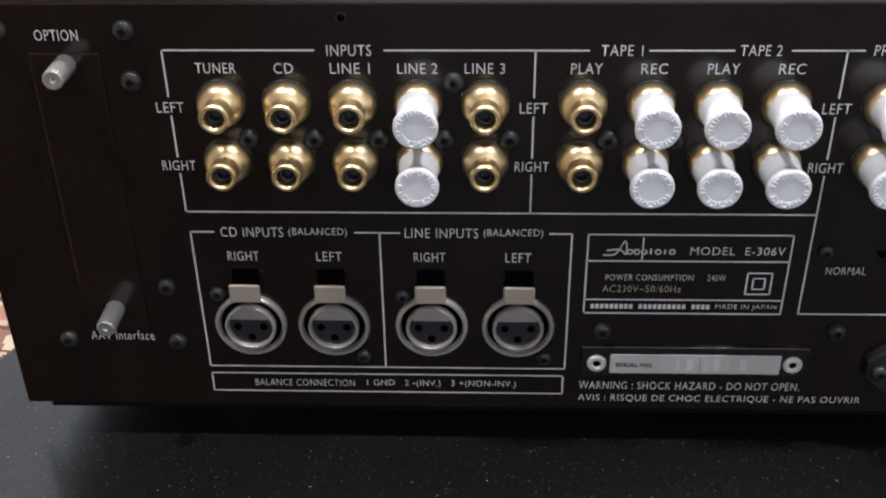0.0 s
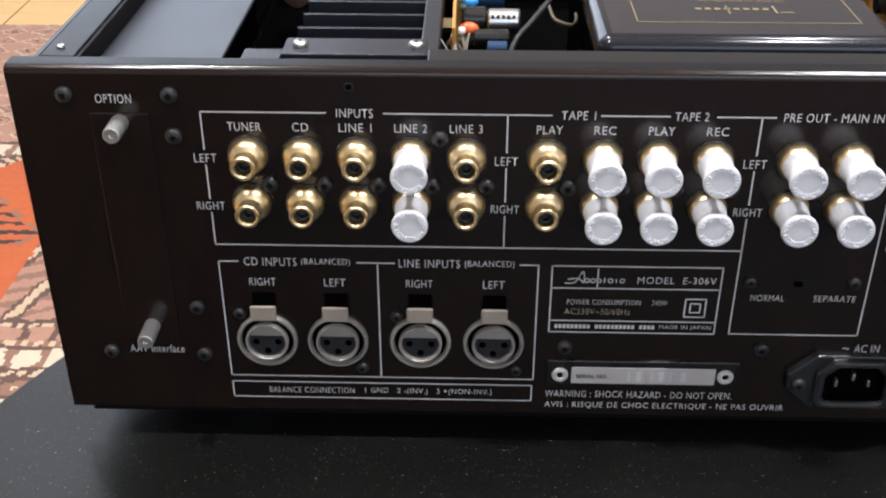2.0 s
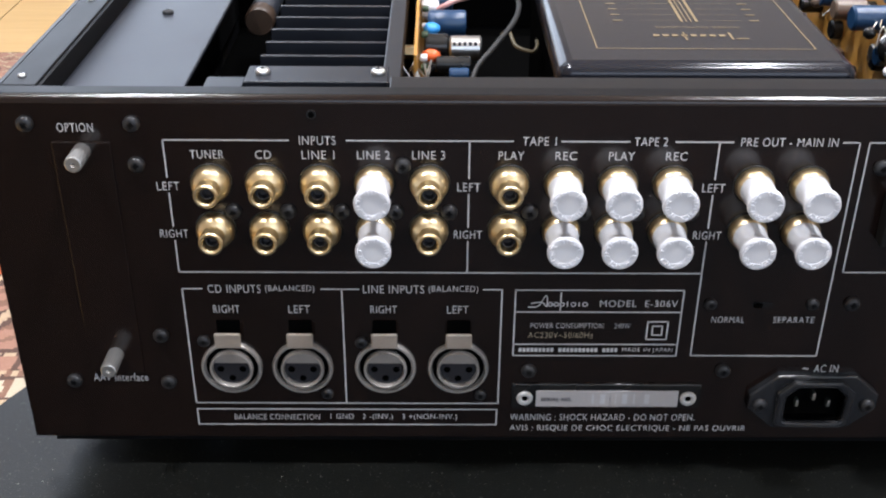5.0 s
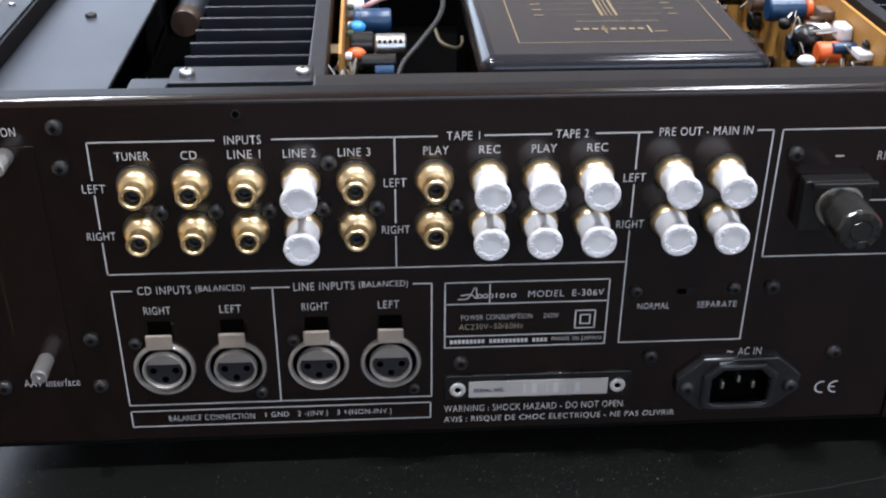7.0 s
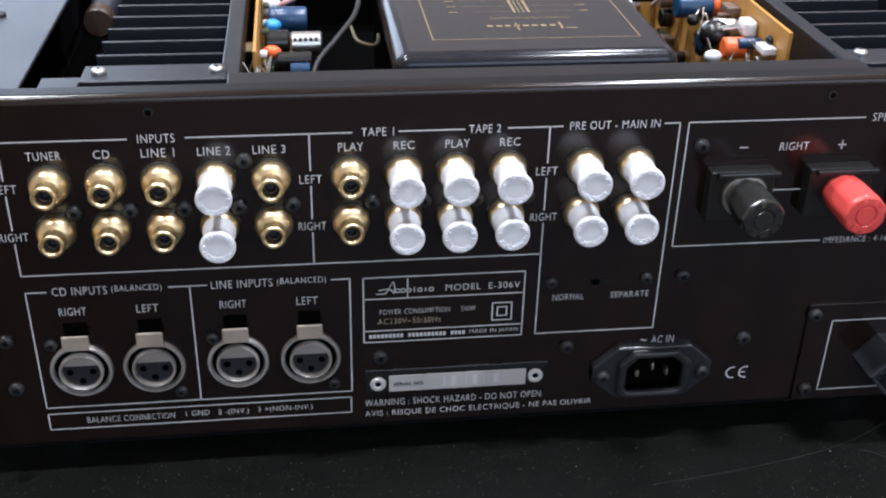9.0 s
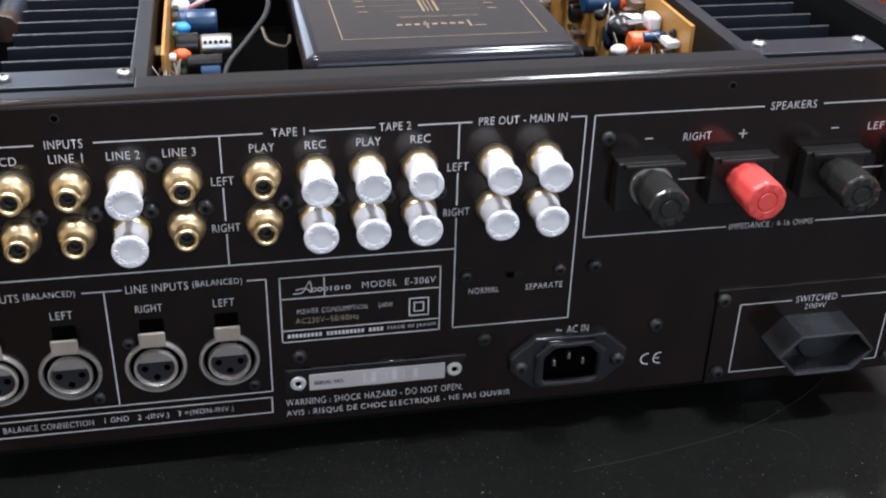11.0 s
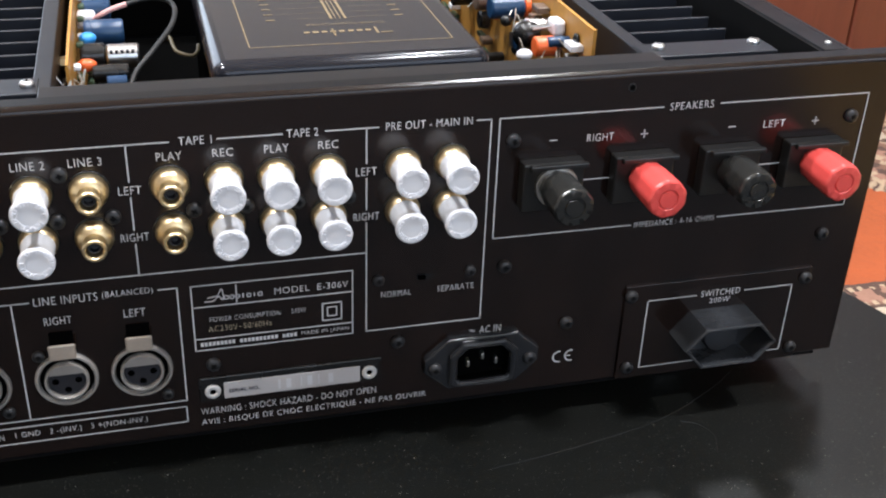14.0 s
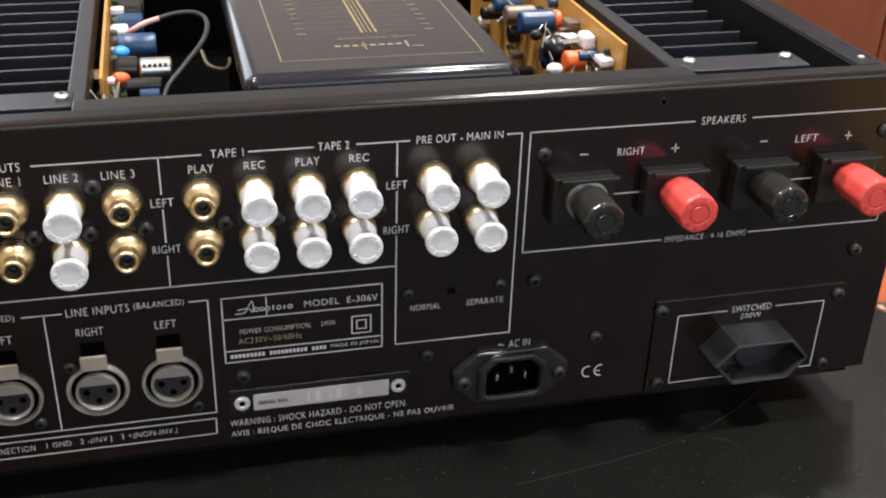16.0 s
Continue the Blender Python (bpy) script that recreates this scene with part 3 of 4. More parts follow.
for x in (-0.1698, -0.0675, 0.0161):
    words += [("LEFT", x - 0.0039, x + 0.0039, 0.1218, 0.125), ("RIGHT", x - 0.0049, x + 0.0049, 0.1034, 0.1066)]
for x, w in ((-0.1544, "RIGHT"), (-0.1281, "LEFT"), (-0.0975, "RIGHT"), (-0.0706, "LEFT")):
    d = 0.0048 if w == "RIGHT" else 0.0039
    words.append((w, x - d, x + d, 0.0723, 0.0756))
for w, x0, x1, z0, z1 in words:
    lettering(w, x0, x1, z0, z1, panel, YELLOWPRINT if w.startswith("AC230") else PRINT)
plus = [c for x in (0.1254, 0.2002) for c in ((x - 0.0016, x + 0.0016, 0.12975, 0.13025), (x - 0.00024, x + 0.00024, 0.1282, 0.1318))]
bars(plus + [(x - 0.0016, x + 0.0016, 0.12985, 0.13035) for x in (0.0881, 0.163)], panel)


def printed_arc(cx, cz, r, w, a0, a1, parent, n=20):
    """A flat printed arc on the back panel."""
    bm = bmesh.new()
    pts = [(math.cos(radians(a0 + (a1 - a0) * k / n)), math.sin(radians(a0 + (a1 - a0) * k / n))) for k in range(n + 1)]
    a, b = ([bm.verts.new((cx + q * c, -0.0003, cz + q * d)) for c, d in pts] for q in (r - w, r + w))
    for k in range(n):
        bm.faces.new((a[k], a[k + 1], b[k + 1], b[k]))
    part("printed_arc", bm, PRINT, parent)


for cx in (0.0992, 0.1046):
    printed_arc(cx, 0.03, 0.0026, 0.00035, 75, 285, panel)
bars([(0.1021, 0.1045, 0.0297, 0.0303)], panel)
# maker's mark as a plain flourish of strokes and rings, and small bars for the maker's name
for k in (0, 1, 2, 4, 6):
    printed_arc(-0.0372 + 0.0021 * k, 0.0764, 0.0008, 0.00022, 20, 380, panel, 14)
bars([(-0.0312, -0.0307, 0.0755, 0.0776), (-0.027, -0.0265, 0.0756, 0.0772)] + [(-0.0337, -0.0332, 0.0735, 0.0815)] + [(-0.0479 + 0.00148 * k, -0.0468 + 0.00148 * k, 0.0556, 0.0573) for k in range(25) if k not in (9, 20)], panel)
part("printed_flourish", tube(curve_points([(-0.0452, -0.0003, 0.0752), (-0.0415, -0.0003, 0.0757), (-0.0388, -0.0003, 0.0802), (-0.0384, -0.0003, 0.0755), (-0.0403, -0.0003, 0.0772), (-0.0442, -0.0003, 0.0768)], 6), 0.00025, 5), PRINT, panel)

# sockets for line plugs
sleeve = [(0.0065, 0.0003), (0.0067, 0.0008), (0.0067, 0.0018), (0.0064, 0.0031), (0.0059, 0.0041), (0.0052, 0.0049), (0.0045, 0.0054), (0.0040, 0.0057), (0.0039, 0.0061), (0.0038, 0.0096), (0.0040, 0.0099), (0.0043, 0.0103), (0.0044, 0.0108), (0.0043, 0.0112), (0.0039, 0.0116), (0.0034, 0.0116), (0.0030, 0.0113), (0.0027, 0.0107), (0.0027, 0.006), (0.0012, 0.006)]
SLEEVE = mesh_of(lathe(sleeve, 40), "contact_sleeve", GOLD, 35)
COLLAR = mesh_of(lathe([(0.00255, 0.0061), (0.0025, 0.0082), (0.0023, 0.0088), (0.0017, 0.0088), (0.0015, 0.0065), (0.0008, 0.0064)], 28), "insulator", INSERTP, 35)
WASHER = mesh_of(lathe([(0.0073, 0.0), (0.0073, 0.0003), (0.0069, 0.0007), (0.005, 0.0007)], 40), "washer", BLACKP, 35)
for row, z in (("left", LZ), ("right", RZ)):
    for x in RCA:
        jack = put("phono_socket", WASHER, amp, (x, 0, z), "gold-plated phono socket in a black washer")
        put("contact_sleeve", SLEEVE, jack, (x, 0, z))
        put("insulator", COLLAR, jack, (x, 0, z))

# screws
pan = [(0.0030, 0.0), (0.0031, 0.0009), (0.0029, 0.0015), (0.0023, 0.0021), (0.0013, 0.0023)]


def screw_head(r, mat, label="screw"):
    k = r / 0.003
    bm = lathe([(a * k, b * k) for a, b in pan[:5]], 20)
    for a in (0, 90):
        c, s = (0.00125 * k, 0.00045 * k) if not a else (0.00045 * k, 0.00125 * k)
        box(-c, c, -0.00236 * k, -0.0021 * k, -s, s, bm=bm)
    me = mesh_of(bm, label, [mat, INSIDE], 40)
    # cross faces in black: the drive recess's shade is coloured on
    for p in me.polygons:
        if all(me.vertices[v].co.y < -0.00233 * k and abs(me.vertices[v].co.x) < 0.0019 * k for v in p.vertices) and len(p.vertices) == 4:
            p.material_index = 1
    return me


SCREW_SMALL = screw_head(0.0014, STEEL)
SCREW_BIG, SCREW_MID, SCREW_BRIGHT = screw_head(0.0028, SCREW), screw_head(0.0023, SCREW), screw_head(0.0027, STEEL)
places = [(-0.1793, 0.1463), (-0.1795, 0.1315), (-0.1793, 0.0626), (-0.1788, 0.0415), (-0.214, 0.0421), (-0.2144, 0.1462), (-0.0899, 0.1314), (0.0721, 0.1313), (0.2163, 0.131), (0.215, 0.077), (0.072, 0.0772), (0.101, 0.0469), (0.029, 0.0474), (-0.0437, 0.0471)]
places += [(x + 0.0071, 0.1139) for x in LEGEND_X]
for x, z in places:
    put("screw", SCREW_BIG, panel, (x, 0, z), turn=Matrix.Rotation(x * 700, 4, "Y"))
for x, z in ((-0.1639, 0.06), (-0.106, 0.0596), (-0.1194, 0.0363), (-0.0616, 0.036), (0.0209, 0.0768), (0.0578, 0.0768)):
    put("screw", SCREW_MID, panel, (x, 0, z), turn=Matrix.Rotation(x * 900, 4, "Y"))
EYE_HOLE = mesh_of(lathe([(0.0016, 0.0), (0.0016, 0.0003), (0.0011, 0.0003), (0.001, 0.0001)], 18), "screw_hole", [SCREW], 30)
for x, z in ((-0.1199, 0.1497), (0.1181, 0.1493)):
    put("screw_hole", EYE_HOLE, panel, (x, 0, z))
    # flat black disc: the bore's inner shade as colour
    part("bore", lathe([(0.0011, 0.0), (0.0011, 0.0004), (0.0008, 0.00045)], 16), SHADE_BLACK, panel, at=(x, 0, z))

# option slot cover with two thumb screws
part("slot_cover", box(-0.2069, -0.1873, -0.0007, 0.0002, 0.0458, 0.1397, 0.0003, 2), PANEL, panel)
KNOB = mesh_of(lathe([(0.0029, 0.0), (0.003, 0.0003), (0.003, 0.0104), (0.0028, 0.0112), (0.0025, 0.0114), (0.0009, 0.0113), (0.0004, 0.0108)], 72, flat=24, press=0.03), "thumb_screw", ALU, 30)
for z in (0.1366, 0.0545):
    put("thumb_screw", KNOB, panel, (-0.1968, -0.0007, z), "bright turned metal thumb screw")

# balanced sockets
bezel = [(0.0113, 0.0), (0.0114, 0.0012), (0.0109, 0.002), (0.0102, 0.002), (0.0098, 0.0012), (0.0096, 0.0003)]
BEZEL = mesh_of(lathe(bezel, 48), "bezel", TIN, 40)
# groove, pin holes and latch slot: shallow black pieces coloured as shaded depth
GROOVE = mesh_of(lathe([(0.0097, 0.0), (0.0097, 0.0004), (0.0078, 0.0004)], 40), "groove", SHADE_BLACK, 40)
SHELL = mesh_of(lathe([(0.0079, 0.0002), (0.008, 0.0026), (0.0077, 0.0032), (0.0072, 0.0032), (0.0069, 0.0026), (0.0068, 0.0009), (0.005, 0.0008)], 40), "shell", TIN, 40)
INSERT = mesh_of(lathe([(0.0067, 0.0009), (0.0067, 0.0013), (0.0064, 0.0016), (0.001, 0.0016)], 36), "insert", INSERTP, 40)
CHORD = mesh_of(prism([(0.0066 * math.sin(radians(a)), 0.0066 * math.cos(radians(a))) for a in range(-66, 67, 6)], -0.0012, -0.0021, bevel=0.0002), "latch_plate", TIN)
PINHOLE = mesh_of(lathe([(0.0013, 0.0016), (0.0013, 0.0018), (0.001, 0.0018)], 14), "pin_hole", SHADE_BLACK, 40)
TAB = mesh_of(box(-0.0048, 0.0048, -0.0044, -0.0034, 0.0107, 0.0172, 0.0006), "push_tab", TABMETAL)
SLOT = mesh_of(box(-0.0042, 0.0042, -0.00035, 0.0005, 0.0142, 0.0206), "latch_slot", SHADE_BLACK)
for x in (-0.1544, -0.1281, -0.0973, -0.0702):
    at = (x, 0, 0.0486)
    sock = put("balanced_socket", BEZEL, amp, at, "round nickel balanced socket with a release tab")
    for name, me in (("groove", GROOVE), ("shell", SHELL), ("insert", INSERT), ("latch_plate", CHORD), ("push_tab", TAB), ("latch_slot", SLOT)):
        put(name, me, sock, at)
    for px, pz in ((-0.0041, -0.0002), (0.0041, -0.0002), (0.0, -0.0042)):
        put("pin_hole", PINHOLE, sock, (x + px, 0, 0.0486 + pz))

# mode switch
part("slide_switch", box(0.0362, 0.0434, -0.0003, 0.001, 0.0752, 0.0774), BLACKP, panel)
part("switch_lever", box(0.0366, 0.0396, -0.0012, 0.0, 0.0754, 0.0772, 0.0003), SHADE_BLACK, panel)

# plate with the serial label
plate = part("serial_plate", box(-0.0499, 0.0221, -0.001, 0.0001, 0.0302, 0.0413, 0.0005), BLACKP, amp, "black plate with a grey riveted serial label")
part("label_strip", box(-0.0405, 0.0134, -0.0014, -0.001, 0.0311, 0.0385, 0.0001, 1), LABEL, plate)
lettering("SERIAL NO.", -0.0387, -0.0268, 0.0337, 0.0355, plate, INK, y=-0.0016, weight=0.045)
bars([(-0.0205 + 0.0042 * k, -0.0185 + 0.0042 * k, 0.0326, 0.0372) for k in range(6)], plate, PRINT, y=-0.0016)
for k in range(3):
    bars([(-0.021 + 0.009 * k, -0.0195 + 0.009 * k, 0.0324, 0.0374)], plate, LABEL, y=-0.0018)
RIVET = mesh_of(lathe([(0.0031, 0.0009), (0.0031, 0.0014), (0.0028, 0.0019), (0.0022, 0.0021), (0.0015, 0.0019), (0.0011, 0.0013), (0.0004, 0.0012)], 24), "rivet", EYELET, 40)
for x in (-0.0448, 0.0172):
    put("rivet", RIVET, plate, (x, 0, 0.0349))
    # black disc coloured as the shade in the rivet's hole
    part("rivet_bore", lathe([(0.0012, 0.0012), (0.0012, 0.0014), (0.001, 0.0014)], 14), SHADE_BLACK, plate, at=(x, 0, 0.0349))

# mains inlet
def softened(bm, width):
    """Rounds the edges that look outwards (towards -y)."""
    low = min(v.co.y for v in bm.verts)
    bmesh.ops.bevel(bm, geom=[e for e in bm.edges if all(v.co.y < low + 1e-6 for v in e.verts)], offset=width, segments=2, affect="EDGES", profile=0.5)
    return bm


IX, IZ = 0.0643, 0.035


def octagon(w, h, cut, cx, cz, low=0.0):
    return [(cx - w, cz - h + low), (cx - w + low, cz - h), (cx + w - low, cz - h), (cx + w, cz - h + low), (cx + w, cz + h - cut), (cx + w - cut, cz + h), (cx - w + cut, cz + h), (cx - w, cz + h - cut)]


outer = [(IX - 0.0245, IZ - 0.0035), (IX - 0.0145, IZ - 0.0125), (IX + 0.0145, IZ - 0.0125), (IX + 0.0245, IZ - 0.0035), (IX + 0.0245, IZ + 0.003), (IX + 0.0145, IZ + 0.0118), (IX - 0.0145, IZ + 0.0118), (IX - 0.0245, IZ + 0.003)]
hole8 = octagon(0.0112, 0.0080, 0.0042, IX, IZ, 0.0012)
inlet = part("mains_inlet", softened(ring_prism(outer, hole8, 0.0005, -0.0032), 0.0007), INLETP, amp, "black plastic three-pin mains inlet with screw ears")
part("inlet_rim", softened(ring_prism(octagon(0.0146, 0.0108, 0.0055, IX, IZ, 0.002), octagon(0.0111, 0.0079, 0.0042, IX, IZ, 0.0012), -0.0025, -0.0058), 0.0012), INLETP, inlet)
# added ring and well floor in black: the opening's shade put into colour
part("inlet_shade_ring", ring_prism(octagon(0.01105, 0.00785, 0.0042, IX, IZ, 0.0012), octagon(0.0107, 0.0075, 0.0042, IX, IZ, 0.0012), -0.0004, -0.0044), SHADE_BLACK, inlet)
part("inlet_well", prism(octagon(0.0111, 0.0079, 0.0042, IX, IZ, 0.0012), 0.0004, -0.0004), SHADE_BLACK, inlet)
for px, pz in ((-0.006, -0.001), (0.0, 0.002), (0.006, -0.001)):
    part("pin", box(IX + px - 0.0006, IX + px + 0.0006, -0.003, 0, IZ + pz - 0.0015, IZ + pz + 0.0015, 0.0003), NICKEL, inlet)
for s in (-1, 1):
    put("screw", SCREW_BIG, inlet, (IX + s * 0.0203, -0.0031, IZ - 0.0012))

# switched mains outlet on its plate
outlet = part("outlet_plate", box(0.1262, 0.2138, -0.0012, 0.0002, 0.0148, 0.0613, 0.0003), PANEL, amp, "black plate with a six-sided mains outlet")
lines([(0.1367, 0.0535, 0.159, 0.0535), (0.182, 0.0535, 0.2049, 0.0535), (0.1367, 0.0198, 0.2049, 0.0198), (0.1367, 0.0535, 0.1367, 0.0198), (0.2049, 0.0535, 0.2049, 0.0198)], outlet, y=-0.0015)
lettering("SWITCHED", 0.1613, 0.1797, 0.0523, 0.0554, outlet, y=-0.0015)
lettering("200W", 0.1658, 0.1754, 0.0488, 0.0513, outlet, y=-0.0015)
for x, z in ((0.1287, 0.0567), (0.2108, 0.0563), (0.131, 0.0205), (0.2103, 0.0205)):
    put("screw", SCREW_BIG, outlet, (x, -0.0012, z))


def hexagon(cx, cz, w, h, flat):
    return [(cx - w, cz), (cx - flat, cz - h), (cx + flat, cz - h), (cx + w, cz), (cx + flat, cz + h), (cx - flat, cz + h)]


OX, OZ = 0.1703, 0.0362
shroud = ring_prism(hexagon(OX, OZ, 0.0215, 0.0098, 0.013), hexagon(OX, OZ, 0.0196, 0.0084, 0.0118), -0.0008, -0.0176)
part("outlet_shroud", softened(shroud, 0.00085), GREYP, outlet, "six-sided dark grey plastic shroud")
part("outlet_base", prism(hexagon(OX, OZ, 0.0198, 0.0086, 0.0119), -0.001, -0.0045), GREYP, outlet)
part("outlet_face", lathe([(0.0083, 0.004), (0.0083, 0.0074), (0.0076, 0.0084), (0.005, 0.009), (0.001, 0.0092)], 32, at=(OX, 0, OZ)), GREYP, outlet, "round raised socket face", smooth=40)

# loudspeaker terminals
KZ = 0.1142
grip = [(0.0068, 0.0045), (0.0072, 0.006), (0.0074, 0.009), (0.0077, 0.012), (0.0079, 0.0248), (0.0077, 0.0258), (0.0071, 0.0263), (0.0044, 0.0263), (0.0041, 0.0258), (0.0036, 0.0258), (0.0033, 0.0263), (0.001, 0.0263)]
GRIP_BLACK, GRIP_RED = (mesh_of(lathe(grip, 72, flat=9, press=0.017), "grip", m, 40) for m in (GRIPP, REDP))
NECK = mesh_of(lathe([(0.0076, 0.0), (0.0078, 0.0046), (0.0074, 0.0052), (0.0045, 0.008)], 32), "neck", NICKEL, 35)
for k, x in enumerate((0.0881, 0.1254, 0.163, 0.2002)):
    red = k % 2
    post = part("terminal_block", box(x - 0.013, x + 0.0115, -0.006, 0, 0.1035, 0.1232, 0.0006), TERM, amp, ("red" if red else "black") + " screw-down loudspeaker terminal on a black block")
    part("block_ledge", box(x - 0.0108, x + 0.0125, -0.0082, -0.006, 0.1212, 0.1232, 0.0004), TERM, post)
    put("neck", NECK, post, (x, 0, KZ))
    if k == 0:
        part("collar_ring", lathe([(0.0074, 0.0058), (0.0083, 0.006), (0.0085, 0.0066), (0.0085, 0.0076), (0.0082, 0.0081), (0.0074, 0.0082)], 36), NICKEL, post, "bright metal collar ring", smooth=35, at=(x, 0, KZ))
    put("grip", GRIP_RED if red else GRIP_BLACK, post, (x, -0.0003, KZ), ("red" if red else "black") + " fluted plastic grip")

# ---- inside the open case ----
# plate over the option bay
bay = part("bay_cover", box(-0.2108, -0.1675, 0.012, 0.33, 0.1465, 0.148, 0.0004), SLATE, amp, "blue-grey steel plate over the option bay")
TOPTURN = Matrix.Rotation(radians(-90), 4, "X")
for y in (0.1125, 0.25):
    put("screw", SCREW_MID, bay, (-0.1907, y, 0.148), turn=TOPTURN)
for x in (-0.2195, 0.2115):
    for y in (0.018, 0.105, 0.22):
        put("screw", SCREW_SMALL, amp, (x, y, TOP - 0.0003), turn=TOPTURN)

# heat sinks: rails, fins and end brackets
for s, f0, f1, r0, r1, y0, step in ((-1, -0.1448, -0.098, -0.098, -0.0915, 0.0588, 0.0155), (1, 0.1436, 0.191, 0.1372, 0.1436, 0.0645, 0.0165)):
    sink = part("heat_sink", box(r0, r1, 0.030, 0.33, 0.06, 0.1495, 0.0005), ANODISED, amp, "black anodised aluminium heat sink with thin fins")
    for k in range(16):
        y = y0 + step * k
        part("fin", box(f0, f1, y - 0.0007, y + 0.0007, 0.065, 0.1492 if s < 0 else 0.1485, 0.0003, 1), ANODISED, sink)
    b0, b1 = (-0.1465, -0.0958) if s < 0 else (0.1375, 0.196)
    part("bracket", box(b0, b1, 0.0285, 0.0448, 0.1475, 0.1502, 0.0005), ANODISED, sink)
    for x in ((-0.1407, -0.0994) if s < 0 else (0.1463, 0.1898)):
        put("screw", SCREW_BRIGHT, sink, (x, 0.0365 if s < 0 else 0.0385, 0.1502), "bright steel screw", turn=TOPTURN)
part("ledge", box(-0.16, -0.097, 0.0125, 0.0283, 0.146, 0.1475, 0.0004), ANODISED, amp)
part("ledge_tab", box(-0.1605, -0.1468, 0.0125, 0.0365, 0.1477, 0.149, 0.0004), ANODISED, amp)
part("ledge", box(0.137, 0.2, 0.0125, 0.0283, 0.146, 0.1475, 0.0004), ANODISED, amp)
can = part("reservoir_capacitor", lathe([(0.0058, 0.0), (0.0066, 0.001), (0.0066, 0.134), (0.0058, 0.135)], 28, at=(-0.1608, 0.3, 0.129)), SLATE, amp, "grey metal capacitor with a brown end", smooth=40)
part("sleeve", lathe([(0.0064, 0.1305), (0.0069, 0.131), (0.0069, 0.139), (0.0062, 0.1402), (0.001, 0.1402)], 28, at=(-0.1608, 0.3, 0.129)), UMBER, can, "brown insulating sleeve", smooth=40)
# added near-black sheet that darkens the front panel's inside like shade
part("front_shade_sheet", box(-0.21, 0.21, DEEP - 0.0019, DEEP - 0.0004, 0.053, 0.15), SHADE_BLACK, amp)


def drum(name, parent, x, y, z, r, l, mat, label=""):
    """A capacitor that lies along x."""
    return part(name, lathe([(r * 0.85, 0), (r, r * 0.15), (r, l - r * 0.15), (r * 0.85, l)], 24, at=(x, y, z), axis="x"), mat, parent, label, smooth=40)


def blob(name, parent, at, size, mat, label=""):
    bm = bmesh.new()
    bmesh.ops.create_uvsphere(bm, u_segments=18, v_segments=12, radius=1, matrix=Matrix.Translation(at) @ Matrix.Diagonal((*size, 1)))
    return part(name, bm, mat, parent, label, smooth=60)


# left amplifier board on edge, parts to its right
pl = part("circuit_board", box(-0.0871, -0.086, 0.057, 0.31, 0.06, 0.15), PCB, amp, "amber circuit board standing on edge with components")
part("capacitor", lathe([(0.0048, 0), (0.0055, 0.001), (0.0056, 0.0026), (0.0053, 0.0032), (0.0056, 0.0038), (0.0056, 0.0158), (0.005, 0.0168)], 24, at=(-0.0825, 0.1375, 0.1365), axis="x"), BLUE, pl, "blue-sleeved capacitor", smooth=40)
drum("capacitor", pl, -0.084, 0.1115, 0.1345, 0.0055, 0.0105, BLACKP)
silver = drum("capacitor", pl, -0.0733, 0.1095, 0.1345, 0.0053, 0.0135, STEEL, "silver capacitor with dark printed bars")
for k in range(5):
    part("printed_bar", box(-0.0718 + 0.0022 * k, -0.0706 + 0.0022 * k, 0.1045, 0.1062, 0.1374, 0.1385), SLATE, silver)
drum("capacitor", pl, -0.079, 0.0925, 0.1335, 0.0034, 0.0145, BLACKP)
drum("film_capacitor", pl, -0.0735, 0.085, 0.132, 0.0027, 0.008, BLUE)
blob("ceramic_capacitor", pl, (-0.0808, 0.1235, 0.1385), (0.0038, 0.0036, 0.0026), LBLUE, "pale blue ceramic capacitor")
blob("ceramic_capacitor", pl, (-0.081, 0.0945, 0.1365), (0.0041, 0.003, 0.0027), ORANGE, "orange resin capacitor")
part("connector", box(-0.0858, -0.0775, 0.148, 0.157, 0.1345, 0.1415, 0.0016), WHITEP, pl, "white wire connector")
part("standoff", lathe([(0.003, 0), (0.003, 0.009)], 6, at=(-0.096, 0.1, 0.136), axis="x"), GOLD, pl, "brass standoff")
rng = random.Random(4)
for k in range(22):
    x, y = -0.0935 + rng.random() * 0.012, 0.05 + rng.random() * 0.028
    z = 0.131 + rng.random() * 0.009
    part("wire_lead", tube(curve_points([(x, y, z), (x + 0.003 * rng.uniform(-1, 1), y + 0.003, z + 0.005), (x + 0.006 * rng.uniform(-1, 1), y + 0.005 * rng.uniform(-1, 1), z - 0.004)], 4), 0.00032, 5), NICKEL, pl)
for k in range(14):
    y = 0.075 + 0.0165 * k + rng.uniform(-0.004, 0.004)
    z = 0.139 + rng.uniform(-0.006, 0.006)
    part("resistor", box(-0.0851, -0.0822, y - 0.0022, y + 0.0022, z - 0.001, z + 0.001, 0.0006), GREEN if k % 3 else WHITEP, pl)
for k in range(6):
    y = 0.17 + 0.021 * k
    drum("capacitor", pl, -0.084, y, 0.134 + rng.uniform(-0.003, 0.003), 0.005 + 0.002 * rng.random(), 0.013, (BLUE, BLACKP, BROWN)[k % 3])

# right amplifier board, parts to its left
pr = part("circuit_board", box(0.1288, 0.1303, 0.0655, 0.31, 0.06, 0.15), PCB, amp, "amber circuit board standing on edge with components")
drum("capacitor", pr, 0.106, 0.141, 0.1385, 0.0056, 0.017, BLUE, "blue-sleeved capacitor")
drum("capacitor_end", pr, 0.123, 0.141, 0.1385, 0.0052, 0.0035, ORANGE, "red capacitor end")
